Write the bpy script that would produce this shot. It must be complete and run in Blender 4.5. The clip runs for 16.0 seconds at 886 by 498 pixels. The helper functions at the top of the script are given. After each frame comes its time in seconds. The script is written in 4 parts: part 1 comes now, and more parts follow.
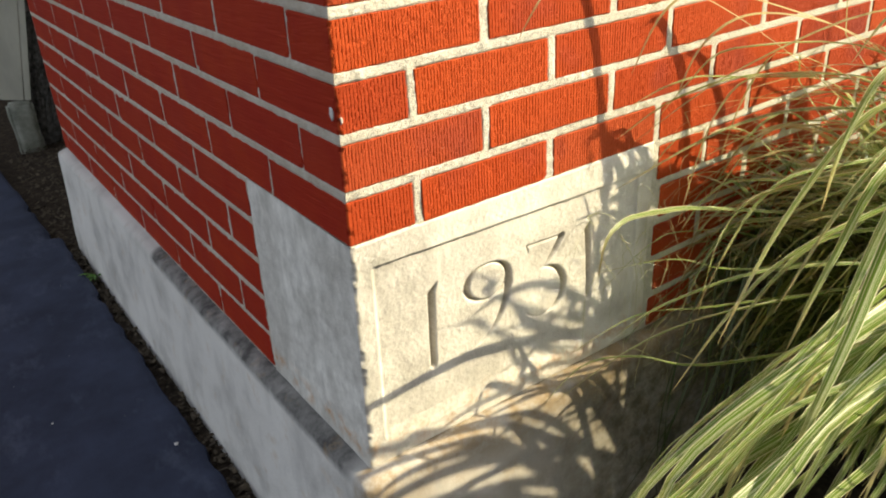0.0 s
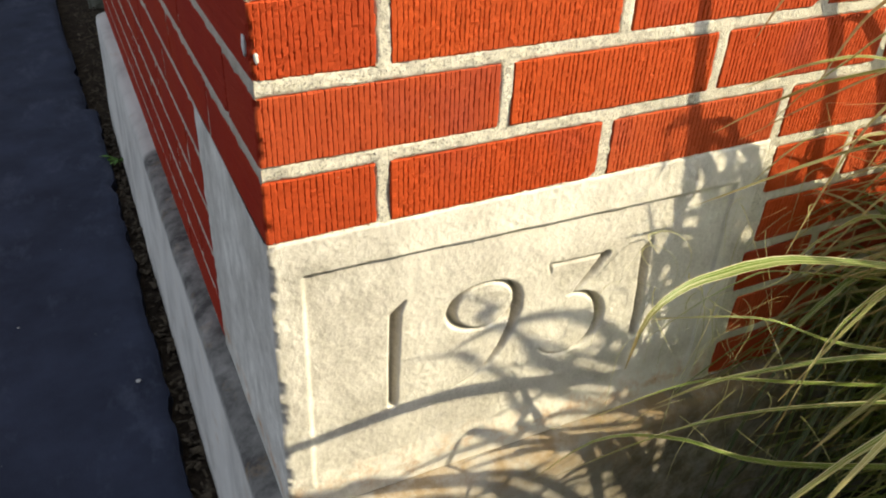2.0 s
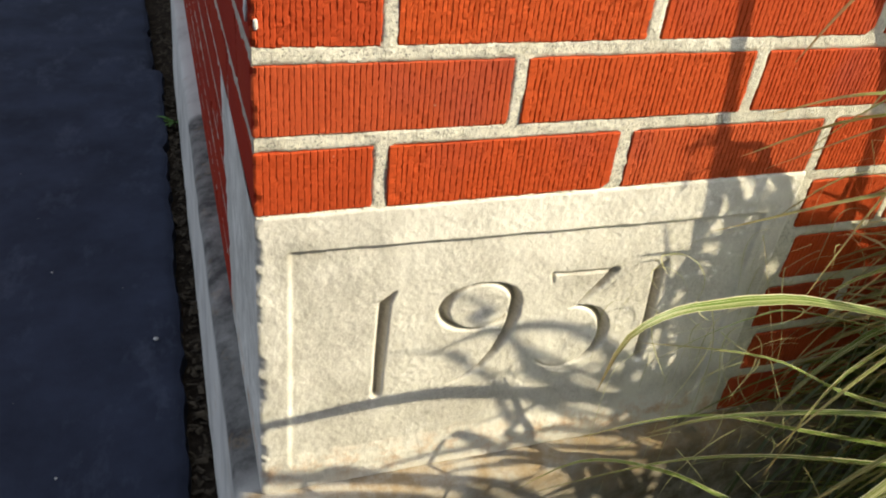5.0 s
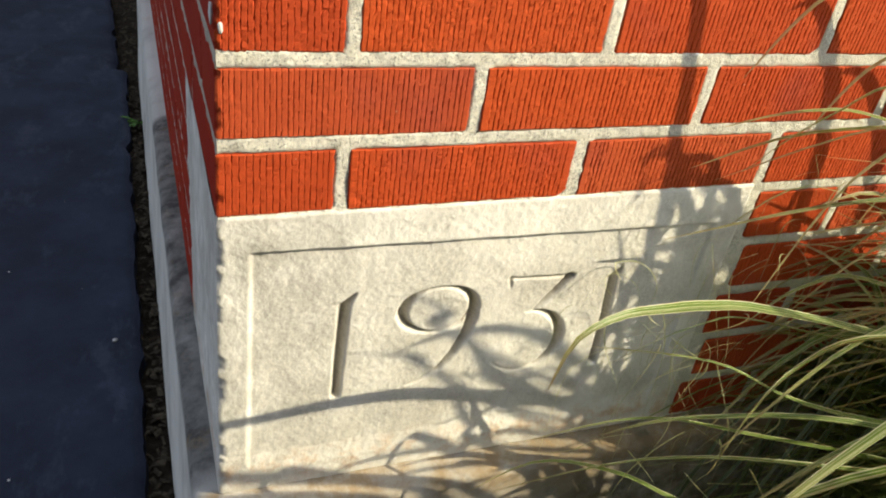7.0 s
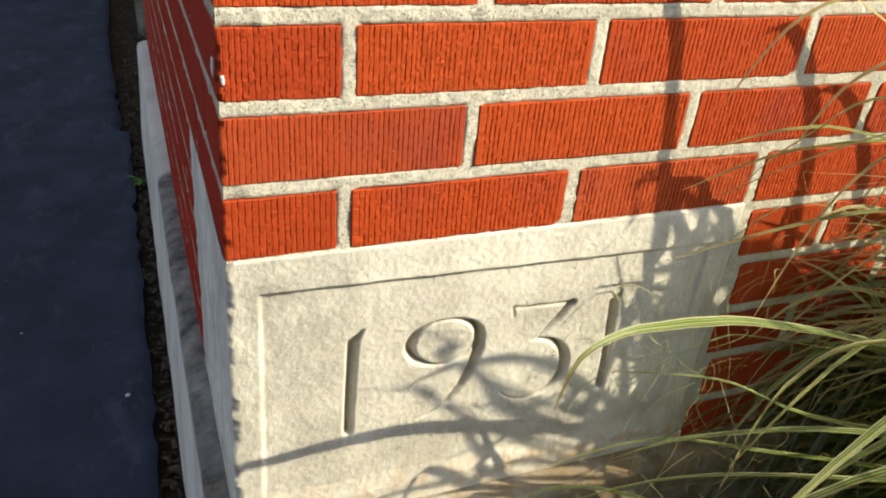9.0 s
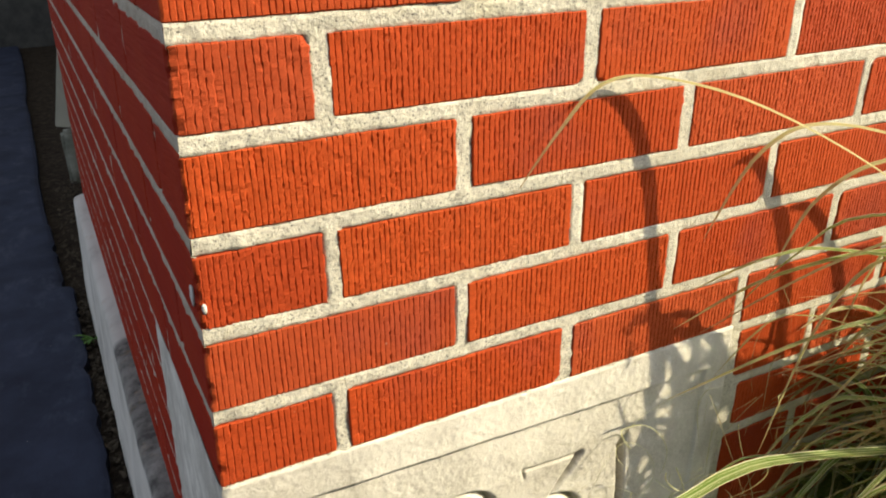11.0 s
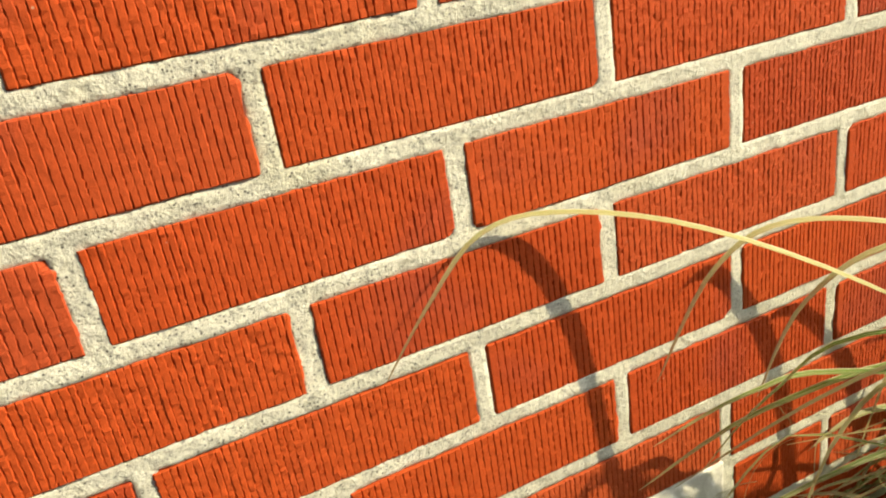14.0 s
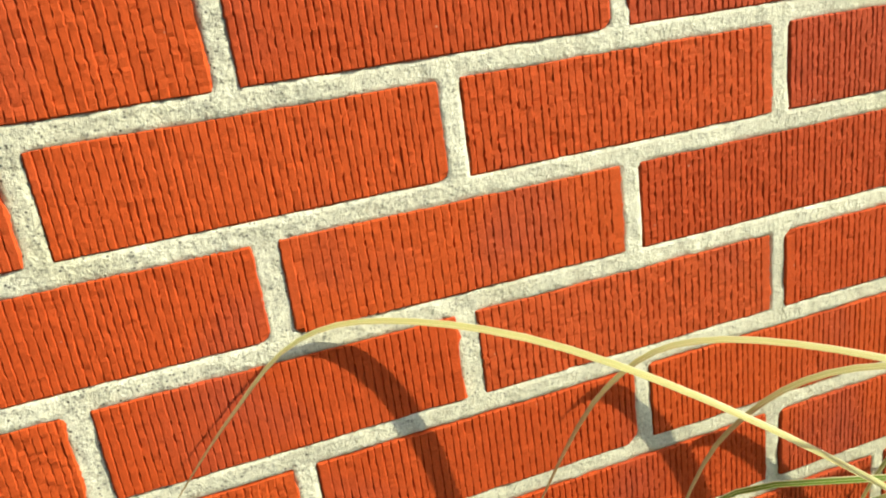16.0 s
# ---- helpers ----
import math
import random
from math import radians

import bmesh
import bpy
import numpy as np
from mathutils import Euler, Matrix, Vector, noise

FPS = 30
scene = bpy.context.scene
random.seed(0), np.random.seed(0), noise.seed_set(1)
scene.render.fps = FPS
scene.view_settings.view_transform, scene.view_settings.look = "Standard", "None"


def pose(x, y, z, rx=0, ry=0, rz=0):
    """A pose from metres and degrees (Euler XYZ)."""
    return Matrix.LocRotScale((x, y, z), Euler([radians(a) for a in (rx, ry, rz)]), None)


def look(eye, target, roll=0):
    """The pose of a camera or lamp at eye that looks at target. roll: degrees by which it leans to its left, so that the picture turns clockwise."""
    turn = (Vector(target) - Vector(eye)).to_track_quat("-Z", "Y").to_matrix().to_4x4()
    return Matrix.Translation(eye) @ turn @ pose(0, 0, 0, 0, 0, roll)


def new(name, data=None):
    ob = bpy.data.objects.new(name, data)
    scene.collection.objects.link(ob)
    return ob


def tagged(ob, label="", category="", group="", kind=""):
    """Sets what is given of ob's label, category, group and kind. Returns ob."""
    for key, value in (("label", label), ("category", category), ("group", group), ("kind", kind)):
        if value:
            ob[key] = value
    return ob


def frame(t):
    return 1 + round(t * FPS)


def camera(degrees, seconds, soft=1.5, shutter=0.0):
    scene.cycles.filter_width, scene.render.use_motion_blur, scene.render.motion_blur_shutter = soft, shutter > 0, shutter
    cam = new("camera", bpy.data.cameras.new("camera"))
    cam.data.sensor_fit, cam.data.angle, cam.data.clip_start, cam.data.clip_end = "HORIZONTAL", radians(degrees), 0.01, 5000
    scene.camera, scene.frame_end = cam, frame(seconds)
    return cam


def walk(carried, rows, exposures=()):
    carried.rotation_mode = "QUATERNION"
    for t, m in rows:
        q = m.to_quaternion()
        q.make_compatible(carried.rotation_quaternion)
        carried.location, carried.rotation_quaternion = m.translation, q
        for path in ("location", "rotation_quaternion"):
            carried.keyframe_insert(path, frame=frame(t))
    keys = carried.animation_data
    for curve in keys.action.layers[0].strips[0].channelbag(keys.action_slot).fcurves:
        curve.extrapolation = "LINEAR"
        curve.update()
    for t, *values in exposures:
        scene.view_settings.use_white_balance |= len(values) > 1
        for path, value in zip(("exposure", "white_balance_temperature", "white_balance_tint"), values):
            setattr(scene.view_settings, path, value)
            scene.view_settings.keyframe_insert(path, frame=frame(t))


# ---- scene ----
cam = camera(60.4, 16.0, soft=2.0)
PATH = [
    (0, (-0.352, -0.755, 1.072), (0.619, 0.728, 0.147), -3.8),
    (0.5, (-0.31, -0.698, 1.064), (0.644, 0.755, 0.075), 0.4),
    (1, (-0.212, -0.623, 1.055), (0.727, 0.84, 0.067), 3.2),
    (1.5, (-0.12, -0.575, 1.031), (0.708, 0.905, -0.029), 2.6),
    (2, (-0.08, -0.525, 1.007), (0.621, 0.964, -0.129), 1.8),
    (2.5, (-0.056, -0.496, 0.998), (0.634, 0.989, -0.15), 2.9),
    (3, (-0.034, -0.508, 0.989), (0.561, 1.02, -0.157), 3.0),
    (3.2, (-0.044, -0.516, 0.993), (0.577, 1.006, -0.147), 4.3),
    (5.3, (-0.02, -0.537, 0.997), (0.541, 1.0, -0.153), 6.1),
    (5.5, (-0.019, -0.542, 0.999), (0.601, 0.983, -0.138), 7.9),
    (6, (-0.021, -0.543, 0.998), (0.633, 0.978, -0.124), 9.0),
    (6.5, (-0.023, -0.547, 1.001), (0.631, 0.975, -0.121), 8.9),
    (7, (-0.022, -0.546, 1.002), (0.627, 0.976, -0.121), 8.6),
    (7.5, (-0.021, -0.546, 1.0), (0.624, 0.978, -0.124), 8.9),
    (8, (-0.022, -0.548, 1.002), (0.625, 0.978, -0.117), 8.5),
    (8.2, (-0.024, -0.549, 1.003), (0.626, 0.974, -0.118), 8.3),
    (10.3, (-0.029, -0.602, 1.025), (0.631, 1.098, 0.203), -1.0),
    (10.5, (-0.041, -0.57, 1.04), (0.65, 1.089, 0.162), -0.1),
    (11, (-0.041, -0.497, 1.068), (0.765, 1.134, 0.237), -0.8),
    (11.5, (-0.037, -0.457, 1.093), (0.923, 1.103, 0.29), -1.4),
    (12, (-0.036, -0.44, 1.094), (1.02, 1.047, 0.273), -1.2),
    (12.5, (-0.035, -0.437, 1.111), (1.096, 1.027, 0.351), -4.3),
    (13, (-0.03, -0.421, 1.114), (1.105, 1.023, 0.321), -4.4),
    (13.5, (0.027, -0.404, 1.117), (1.004, 1.158, 0.338), -5.0),
    (14, (0.154, -0.413, 1.112), (0.85, 1.299, 0.347), -9.3),
    (14.5, (0.231, -0.419, 1.1), (0.771, 1.352, 0.344), -11.8),
    (15, (0.278, -0.414, 1.102), (0.751, 1.4, 0.407), -11.4),
    (15.5, (0.306, -0.413, 1.103), (0.761, 1.421, 0.449), -10.0),
    (16, (0.319, -0.411, 1.102), (0.856, 1.415, 0.488), -8.0),
]
walk(cam, [(t, look(eye, target, roll)) for t, eye, target, roll in PATH],
     [(0, 1.3, 6600, 10), (1.5, 1.2, 6500, 10), (3, 1.02, 6350, 10), (8, 1.0, 6150, 10), (11, 0.97, 6500, 10), (13.5, 0.93, 6600, 7), (15, 0.97, 6250, 0), (16, 1.0, 6100, -3)])

# ---- world and sun ----
SUN_FROM = Vector((0.85, -0.53, 0.74)).normalized()
world = bpy.data.worlds.new("sky")
scene.world = world
world.use_nodes = True
wn, wl = world.node_tree.nodes, world.node_tree.links
sky = wn.new("ShaderNodeTexSky")
sky.sky_type, sky.sun_disc = "NISHITA", False
sky.sun_elevation = math.asin(SUN_FROM.z)
sky.sun_rotation = math.atan2(SUN_FROM.x, SUN_FROM.y)
paler = wn.new("ShaderNodeHueSaturation")
paler.inputs["Saturation"].default_value = 0.36
wl.new(sky.outputs["Color"], paler.inputs["Color"])
wl.new(paler.outputs["Color"], wn["Background"].inputs["Color"])
wn["Background"].inputs["Strength"].default_value = 0.115
sky.dust_density = 2.5
sun = new("sun", bpy.data.lights.new("sun", "SUN"))
sun.data.energy, sun.data.angle, sun.data.color = 3.5, radians(0.5), (1.0, 0.85, 0.55)
sun.matrix_world = look(SUN_FROM * 10, (0, 0, 0))

# ---- constants of the building ----
Z0, PITCH, BRICK_H = 0.65, 0.0705, 0.0578
MODULE, BRICK_W = 0.2285, 0.2155
VEER = 1.5                      # the side wall runs back at this angle off the square
STONE_W, STONE_D, LEDGE_Z = 0.555, 0.3135, 0.295
GROUND = -0.03
SIDE_END = 1.88
TOP_Z = 2.8
rng = np.random.default_rng(7)
LEAN = 0.031                    # the side wall leans in by this much a metre
LEANING = Matrix.Translation((-0.004, 0, LEDGE_Z)) @ Matrix.Rotation(math.atan(LEAN), 4, "Y") @ Matrix.Translation((0, 0, -LEDGE_Z))


def corner_x(z):
    return -0.004 + LEAN * (z - LEDGE_Z)


# ---- materials ----
class Mat:
    """A small wrapper to write node materials briefly."""

    def __init__(self, name, rough=0.8, spec=0.3):
        self.m = bpy.data.materials.new(name)
        self.m.use_nodes = True
        self.n, self.l = self.m.node_tree.nodes, self.m.node_tree.links
        self.b = self.n["Principled BSDF"]
        self.b.inputs["Roughness"].default_value = rough
        self.b.inputs["Specular IOR Level"].default_value = spec
        self.pos = self.n.new("ShaderNodeNewGeometry").outputs["Position"]

    def scaled(self, sx, sy, sz, src=None):
        v = self.n.new("ShaderNodeVectorMath")
        v.operation = "MULTIPLY"
        self.l.new(src or self.pos, v.inputs[0])
        v.inputs[1].default_value = (sx, sy, sz)
        return v.outputs[0]

    def noise(self, scale, detail=4, rough=0.6, src=None):
        t = self.n.new("ShaderNodeTexNoise")
        t.inputs["Scale"].default_value, t.inputs["Detail"].default_value, t.inputs["Roughness"].default_value = scale, detail, rough
        self.l.new(src or self.pos, t.inputs["Vector"])
        return t.outputs["Fac"]

    def cells(self, scale, src=None, out="Distance"):
        t = self.n.new("ShaderNodeTexVoronoi")
        t.inputs["Scale"].default_value = scale
        self.l.new(src or self.pos, t.inputs["Vector"])
        return t.outputs[out]

    def ramp(self, fac, *stops):
        r = self.n.new("ShaderNodeValToRGB")
        els = r.color_ramp.elements
        while len(els) < len(stops):
            els.new(0.5)
        for e, (p, c) in zip(els, stops):
            e.position, e.color = p, (*(c if isinstance(c, tuple) else (c, c, c)), 1)
        self.l.new(fac, r.inputs["Fac"])
        return r.outputs["Color"]

    def mix(self, fac, a, b, mode="MIX"):
        x = self.n.new("ShaderNodeMix")
        x.data_type, x.blend_type = "RGBA", mode
        for sock, v in ((x.inputs[0], fac), (x.inputs[6], a), (x.inputs[7], b)):
            if isinstance(v, bpy.types.NodeSocket):
                self.l.new(v, sock)
            elif isinstance(v, tuple):
                sock.default_value = (*v, 1)
            else:
                sock.default_value = v
        return x.outputs[2]

    def math(self, op, a, b=0.5, clamp=False):
        x = self.n.new("ShaderNodeMath")
        x.operation, x.use_clamp = op, clamp
        for sock, v in ((x.inputs[0], a), (x.inputs[1], b)):
            if isinstance(v, bpy.types.NodeSocket):
                self.l.new(v, sock)
            else:
                sock.default_value = v
        return x.outputs[0]

    def xyz(self, src=None):
        s = self.n.new("ShaderNodeSeparateXYZ")
        self.l.new(src or self.pos, s.inputs[0])
        return s.outputs

    def random(self):
        return self.n.new("ShaderNodeObjectInfo").outputs["Random"]

    def colour(self, c):
        if isinstance(c, tuple):
            self.b.inputs["Base Color"].default_value = (*c, 1)
        else:
            self.l.new(c, self.b.inputs["Base Color"])
        return self

    def bump(self, height, strength=0.5, distance=0.002):
        b = self.n.new("ShaderNodeBump")
        b.inputs["Strength"].default_value, b.inputs["Distance"].default_value = strength, distance
        self.l.new(height, b.inputs["Height"])
        self.l.new(b.outputs["Normal"], self.b.inputs["Normal"])
        return self


def brick_material(name, smooth):
    m = Mat(name, 0.82 if not smooth else 0.75, 0.25 if not smooth else 0.12)
    base = m.ramp(m.random(), (0.0, (0.42, 0.052, 0.010)), (0.3, (0.52, 0.077, 0.012)), (0.6, (0.49, 0.066, 0.011)), (0.82, (0.5, 0.085, 0.022)), (1.0, (0.40, 0.05, 0.014)))
    # purplish fired flashes that drift over parts of some bricks
    flash = m.ramp(m.noise(7.5, 2, 0.5), (0.55, 0.0), (0.72, 1.0))
    col = m.mix(m.math("MULTIPLY", flash, 0.5), base, (0.29, 0.052, 0.04))
    fine = m.noise(420, 3, 0.7, m.scaled(1, 1, 0.45))
    col = m.mix(0.5, col, m.ramp(fine, (0.3, 0.6), (0.7, 1.12)), "MULTIPLY")
    specks = m.ramp(m.cells(95), (0.04, 1.0), (0.09, 0.0))
    keep = m.ramp(m.noise(23, 1), (0.62, 0.0), (0.66, 1.0))
    col = m.mix(m.math("MULTIPLY", m.math("MULTIPLY", specks, keep), 0.55), col, (0.62, 0.5, 0.38))
    if smooth:
        col = m.mix(m.ramp(m.noise(14, 4), (0.35, 0.7), (0.75, 0.95)), col, (0.285, 0.017, 0.008))
    m.colour(col)
    tear = m.noise(300, 4, 0.7, m.scaled(1.0, 1.0, 0.8))
    h = m.math("ADD", m.math("MULTIPLY", tear, 0.7), m.math("MULTIPLY", m.noise(900, 2), 0.3))
    return m.bump(h, 0.32 if not smooth else 0.2, 0.003).m


def mortar_material(name, clean):
    m = Mat(name, 0.95, 0.1)
    tone = m.ramp(m.noise(9, 4), (0.3, (0.58, 0.565, 0.495)), (0.7, (0.71, 0.695, 0.62)))
    moss = m.ramp(m.noise(5.5, 3), (0.56, 0.0), (0.7, 0.32))
    tone = m.mix(moss, tone, (0.5, 0.46, 0.24))
    if clean:
        tone = m.mix(m.ramp(m.noise(45, 4, 0.7), (0.35, 0.35), (0.65, 0.8)), tone, (0.42, 0.35, 0.27))
    else:
        # coarse aggregate gives way to smooth cream repointing further along the wall
        x = m.xyz()[0]
        coarse = m.ramp(m.math("ADD", m.math("MULTIPLY", x, -1.2), m.math("MULTIPLY_ADD", m.noise(4, 2), 0.6)), (0.0, 0.35), (0.5, 1.0))
        grains = m.ramp(m.noise(330, 3, 0.75), (0.32, (0.4, 0.4, 0.4)), (0.43, (1.0, 1.0, 1.0)), (0.75, (1.25, 1.25, 1.22)))
        tone = m.mix(coarse, tone, m.mix(1.0, tone, grains, "MULTIPLY"))
        patch = m.ramp(m.noise(120, 3, 0.6), (0.36, 0.8), (0.5, 1.0), (0.66, 1.15))
        tone = m.mix(m.math("MULTIPLY", coarse, 0.8), tone, m.mix(1.0, tone, patch, "MULTIPLY"))
        grit = m.ramp(m.cells(330), (0.16, 1.0), (0.3, 0.0))
        some = m.ramp(m.noise(85, 3, 0.7), (0.42, 0.0), (0.56, 0.95))
        tone = m.mix(m.math("MULTIPLY", m.math("MULTIPLY", grit, some), coarse), tone, (0.09, 0.09, 0.085))
        soot = m.ramp(m.noise(60, 4, 0.7), (0.55, 0.0), (0.7, 0.28))
        tone = m.mix(m.math("MULTIPLY", soot, coarse), tone, (0.13, 0.125, 0.12))
    m.colour(tone)
    h = m.math("ADD", m.math("MULTIPLY", m.noise(300, 4, 0.75), 0.7), m.math("MULTIPLY", m.noise(90, 2), 0.5))
    return m.bump(h, 0.7, 0.0035).m


def stone_material():
    m = Mat("carved_limestone", 0.9, 0.15)
    tone = m.ramp(m.noise(12, 5, 0.65), (0.3, (0.55, 0.53, 0.48)), (0.5, (0.67, 0.65, 0.6)), (0.75, (0.76, 0.745, 0.69)))
    streak = m.ramp(m.noise(26, 4, 0.7, m.scaled(1, 1, 0.35)), (0.46, 0.0), (0.7, 0.16))
    tone = m.mix(streak, tone, (0.42, 0.4, 0.35))
    grain = m.ramp(m.noise(430, 3, 0.75), (0.34, 0.76), (0.6, 1.08))
    tone = m.mix(0.8, tone, grain, "MULTIPLY")
    bleached = m.ramp(m.noise(8.5, 3, 0.55), (0.42, 0.0), (0.6, 0.8))
    tone = m.mix(bleached, tone, (0.86, 0.845, 0.79))
    # grey weathering towards the corner; brown dirt and painted-in shade down in the carving
    x, deep, _ = m.xyz()
    grey = m.math("MULTIPLY", m.ramp(m.math("ADD", x, m.math("MULTIPLY", m.noise(7, 3), 0.16)), (0.12, 1.0), (0.34, 0.0)), m.ramp(m.noise(38, 5, 0.72, m.scaled(1, 1, 0.55)), (0.36, 0.0), (0.66, 0.62)))
    tone = m.mix(grey, tone, (0.36, 0.35, 0.31))
    cut_dirt_shade = m.math("MULTIPLY", m.ramp(deep, (0.0055, 0.0), (0.0085, 1.0)), m.ramp(x, (-0.01, 0.0), (0.06, 1.0)))
    tone = m.mix(m.math("MULTIPLY", cut_dirt_shade, m.ramp(m.noise(160, 4, 0.7), (0.3, 0.3), (0.65, 0.6))), tone, (0.27, 0.235, 0.18))
    # rust stains along the foot of the panel
    z = m.xyz()[2]
    band = m.ramp(m.math("ABSOLUTE", m.math("SUBTRACT", m.math("ADD", z, m.math("MULTIPLY", m.noise(9, 2), 0.04)), 0.345), 0), (0.0, 1.0), (0.028, 0.0))
    rust = m.math("MULTIPLY", band, m.ramp(m.noise(30, 4, 0.7), (0.46, 0.0), (0.66, 0.8)))
    tone = m.mix(rust, tone, (0.5, 0.25, 0.07))
    m.colour(tone)
    h = m.math("ADD", m.math("MULTIPLY", m.noise(420, 3, 0.7), 0.5), m.math("MULTIPLY", m.noise(120, 3), 0.5))
    return m.bump(h, 0.6, 0.002).m


def foundation_material():
    m = Mat("limewashed_concrete", 0.92, 0.15)
    tone = m.ramp(m.noise(6, 5, 0.6), (0.3, (0.42, 0.41, 0.385)), (0.5, (0.64, 0.625, 0.59)), (0.8, (0.72, 0.705, 0.67)))
    drip = m.ramp(m.noise(9, 5, 0.65, m.scaled(1, 1, 0.5)), (0.5, 0.0), (0.7, 0.4))
    tone = m.mix(drip, tone, (0.35, 0.345, 0.33))
    # soot and lichen on the weathered slope
    z = m.xyz()[2]
    lichen_side = m.ramp(m.math("ADD", m.xyz()[1], m.math("MULTIPLY", m.noise(12, 2), 0.06)), (0.03, 0.06), (0.08, 1.0), (0.955, 1.0), (0.972, 0.12))
    up = m.ramp(m.math("ADD", z, m.math("MULTIPLY", m.noise(50, 4, 0.7), 0.012)), (0.274, 0.0), (0.288, 1.0))
    tone = m.mix(m.math("MULTIPLY", m.math("MULTIPLY", up, lichen_side), m.ramp(m.noise(24, 4, 0.65), (0.3, 0.55), (0.65, 1.0))), tone, (0.085, 0.083, 0.08))
    rust = m.ramp(m.noise(18, 4, 0.7), (0.58, 0.0), (0.75, 0.4))
    tone = m.mix(rust, tone, (0.42, 0.27, 0.12))
    # brown damp and rust where the sunny side meets the stone
    sunny = m.ramp(m.xyz()[1], (0.004, 1.0), (0.012, 0.0))
    mossy = m.math("MULTIPLY", m.ramp(m.math("ADD", m.xyz()[0], m.math("MULTIPLY", m.noise(10, 4, 0.7), 0.3)), (0.38, 0.0), (0.62, 0.9)), m.ramp(m.noise(32, 5, 0.7), (0.3, 0.45), (0.6, 1.0)))
    tone = m.mix(m.math("MULTIPLY", mossy, sunny), tone, (0.075, 0.07, 0.045))
    damp = m.math("MULTIPLY", m.ramp(m.math("ADD", z, m.math("MULTIPLY", m.noise(14, 3), 0.06)), (0.25, 0.35), (0.32, 1.0)), m.ramp(m.noise(24, 5, 0.7), (0.35, 0.15), (0.6, 0.85)))
    tone = m.mix(m.math("MULTIPLY", damp, sunny), tone, (0.27, 0.19, 0.1))
    m.colour(tone)
    h = m.math("ADD", m.math("MULTIPLY", m.noise(150, 4, 0.7), 0.6), m.math("MULTIPLY", m.noise(30, 3), 0.6))
    return m.bump(h, 0.5, 0.004).m


def asphalt_material():
    m = Mat("sealed_asphalt", 0.85, 0.25)
    tone = m.ramp(m.noise(5, 5, 0.65), (0.3, (0.021, 0.0265, 0.047)), (0.7, (0.045, 0.056, 0.096)))
    scuff = m.ramp(m.noise(11, 6, 0.7, m.scaled(1, 0.5, 1)), (0.54, 0.0), (0.74, 0.5))
    tone = m.mix(scuff, tone, (0.115, 0.132, 0.185))
    grit = m.ramp(m.cells(70), (0.05, 1.0), (0.09, 0.0))
    rare = m.ramp(m.noise(31, 1), (0.66, 0.0), (0.68, 1.0))
    tone = m.mix(m.math("MULTIPLY", grit, rare), tone, (0.4, 0.4, 0.38))
    m.colour(tone)
    h = m.math("ADD", m.math("MULTIPLY", m.noise(240, 3, 0.7), 0.5), m.math("MULTIPLY", m.noise(40, 3), 0.6))
    return m.bump(h, 0.5, 0.003).m


def soil_material():
    m = Mat("dark_soil", 0.95, 0.1)
    tone = m.ramp(m.noise(40, 5, 0.7), (0.3, (0.02, 0.016, 0.012)), (0.55, (0.055, 0.042, 0.03)), (0.8, (0.12, 0.095, 0.065)))
    m.colour(tone)
    return m.bump(m.noise(120, 5, 0.7), 0.9, 0.01).m


def leaf_material(name, green, cream, bleach, glow=0.45):
    """Variegated grass: cream margins and fine lengthwise stripes on green, by the leaf's own UV."""
    m = Mat(name, 0.34, 0.5)
    uv = m.n.new("ShaderNodeUVMap").outputs["UV"]
    u = m.xyz(uv)[0]
    edge = m.math("ABSOLUTE", m.math("SUBTRACT", u, 0.5), 0)
    rim = m.ramp(edge, (0.41, 0.0), (0.455, 1.0))
    fine = m.noise(1.0, 2, 0.6, m.scaled(16, 0.9, 1, uv))
    stripe = m.ramp(fine, (0.56, 0.0), (0.585, 1.0))
    vein = m.ramp(edge, (0.015, 1.0), (0.05, 0.0))
    both = m.math("MAXIMUM", m.math("MAXIMUM", rim, m.math("MULTIPLY", stripe, 0.75)), m.math("MULTIPLY", vein, 0.6))
    g = m.mix(m.random(), green, tuple(c * 1.45 for c in green))
    col = m.mix(both, g, cream)
    col = m.mix(m.ramp(m.noise(14, 3), (0.5, 0.0), (0.75, 0.28)), col, bleach)
    # dry, straw-coloured tips
    tip = m.ramp(m.xyz(uv)[1], (0.82, 0.0), (0.97, 0.85))
    col = m.mix(tip, col, (0.5, 0.4, 0.2))
    m.colour(col)
    m.bump(m.noise(1.0, 2, 0.5, m.scaled(30, 0.5, 1, uv)), 0.3, 0.0006)
    tr = m.n.new("ShaderNodeBsdfTranslucent")
    m.l.new(col, tr.inputs["Color"])
    ms = m.n.new("ShaderNodeMixShader")
    ms.inputs[0].default_value = glow
    m.l.new(m.b.outputs[0], ms.inputs[1])
    m.l.new(tr.outputs[0], ms.inputs[2])
    m.l.new(ms.outputs[0], m.n["Material Output"].inputs["Surface"])
    return m.m


def plain_material(name, dark, light, scale=20, rough=0.85, bump=0.4, dist=0.003, stretch=(1, 1, 1)):
    m = Mat(name, rough, 0.25)
    m.colour(m.ramp(m.noise(scale, 5, 0.65, m.scaled(*stretch)), (0.3, dark), (0.7, light)))
    return m.bump(m.noise(scale * 6, 4, 0.7, m.scaled(*stretch)), bump, dist).m


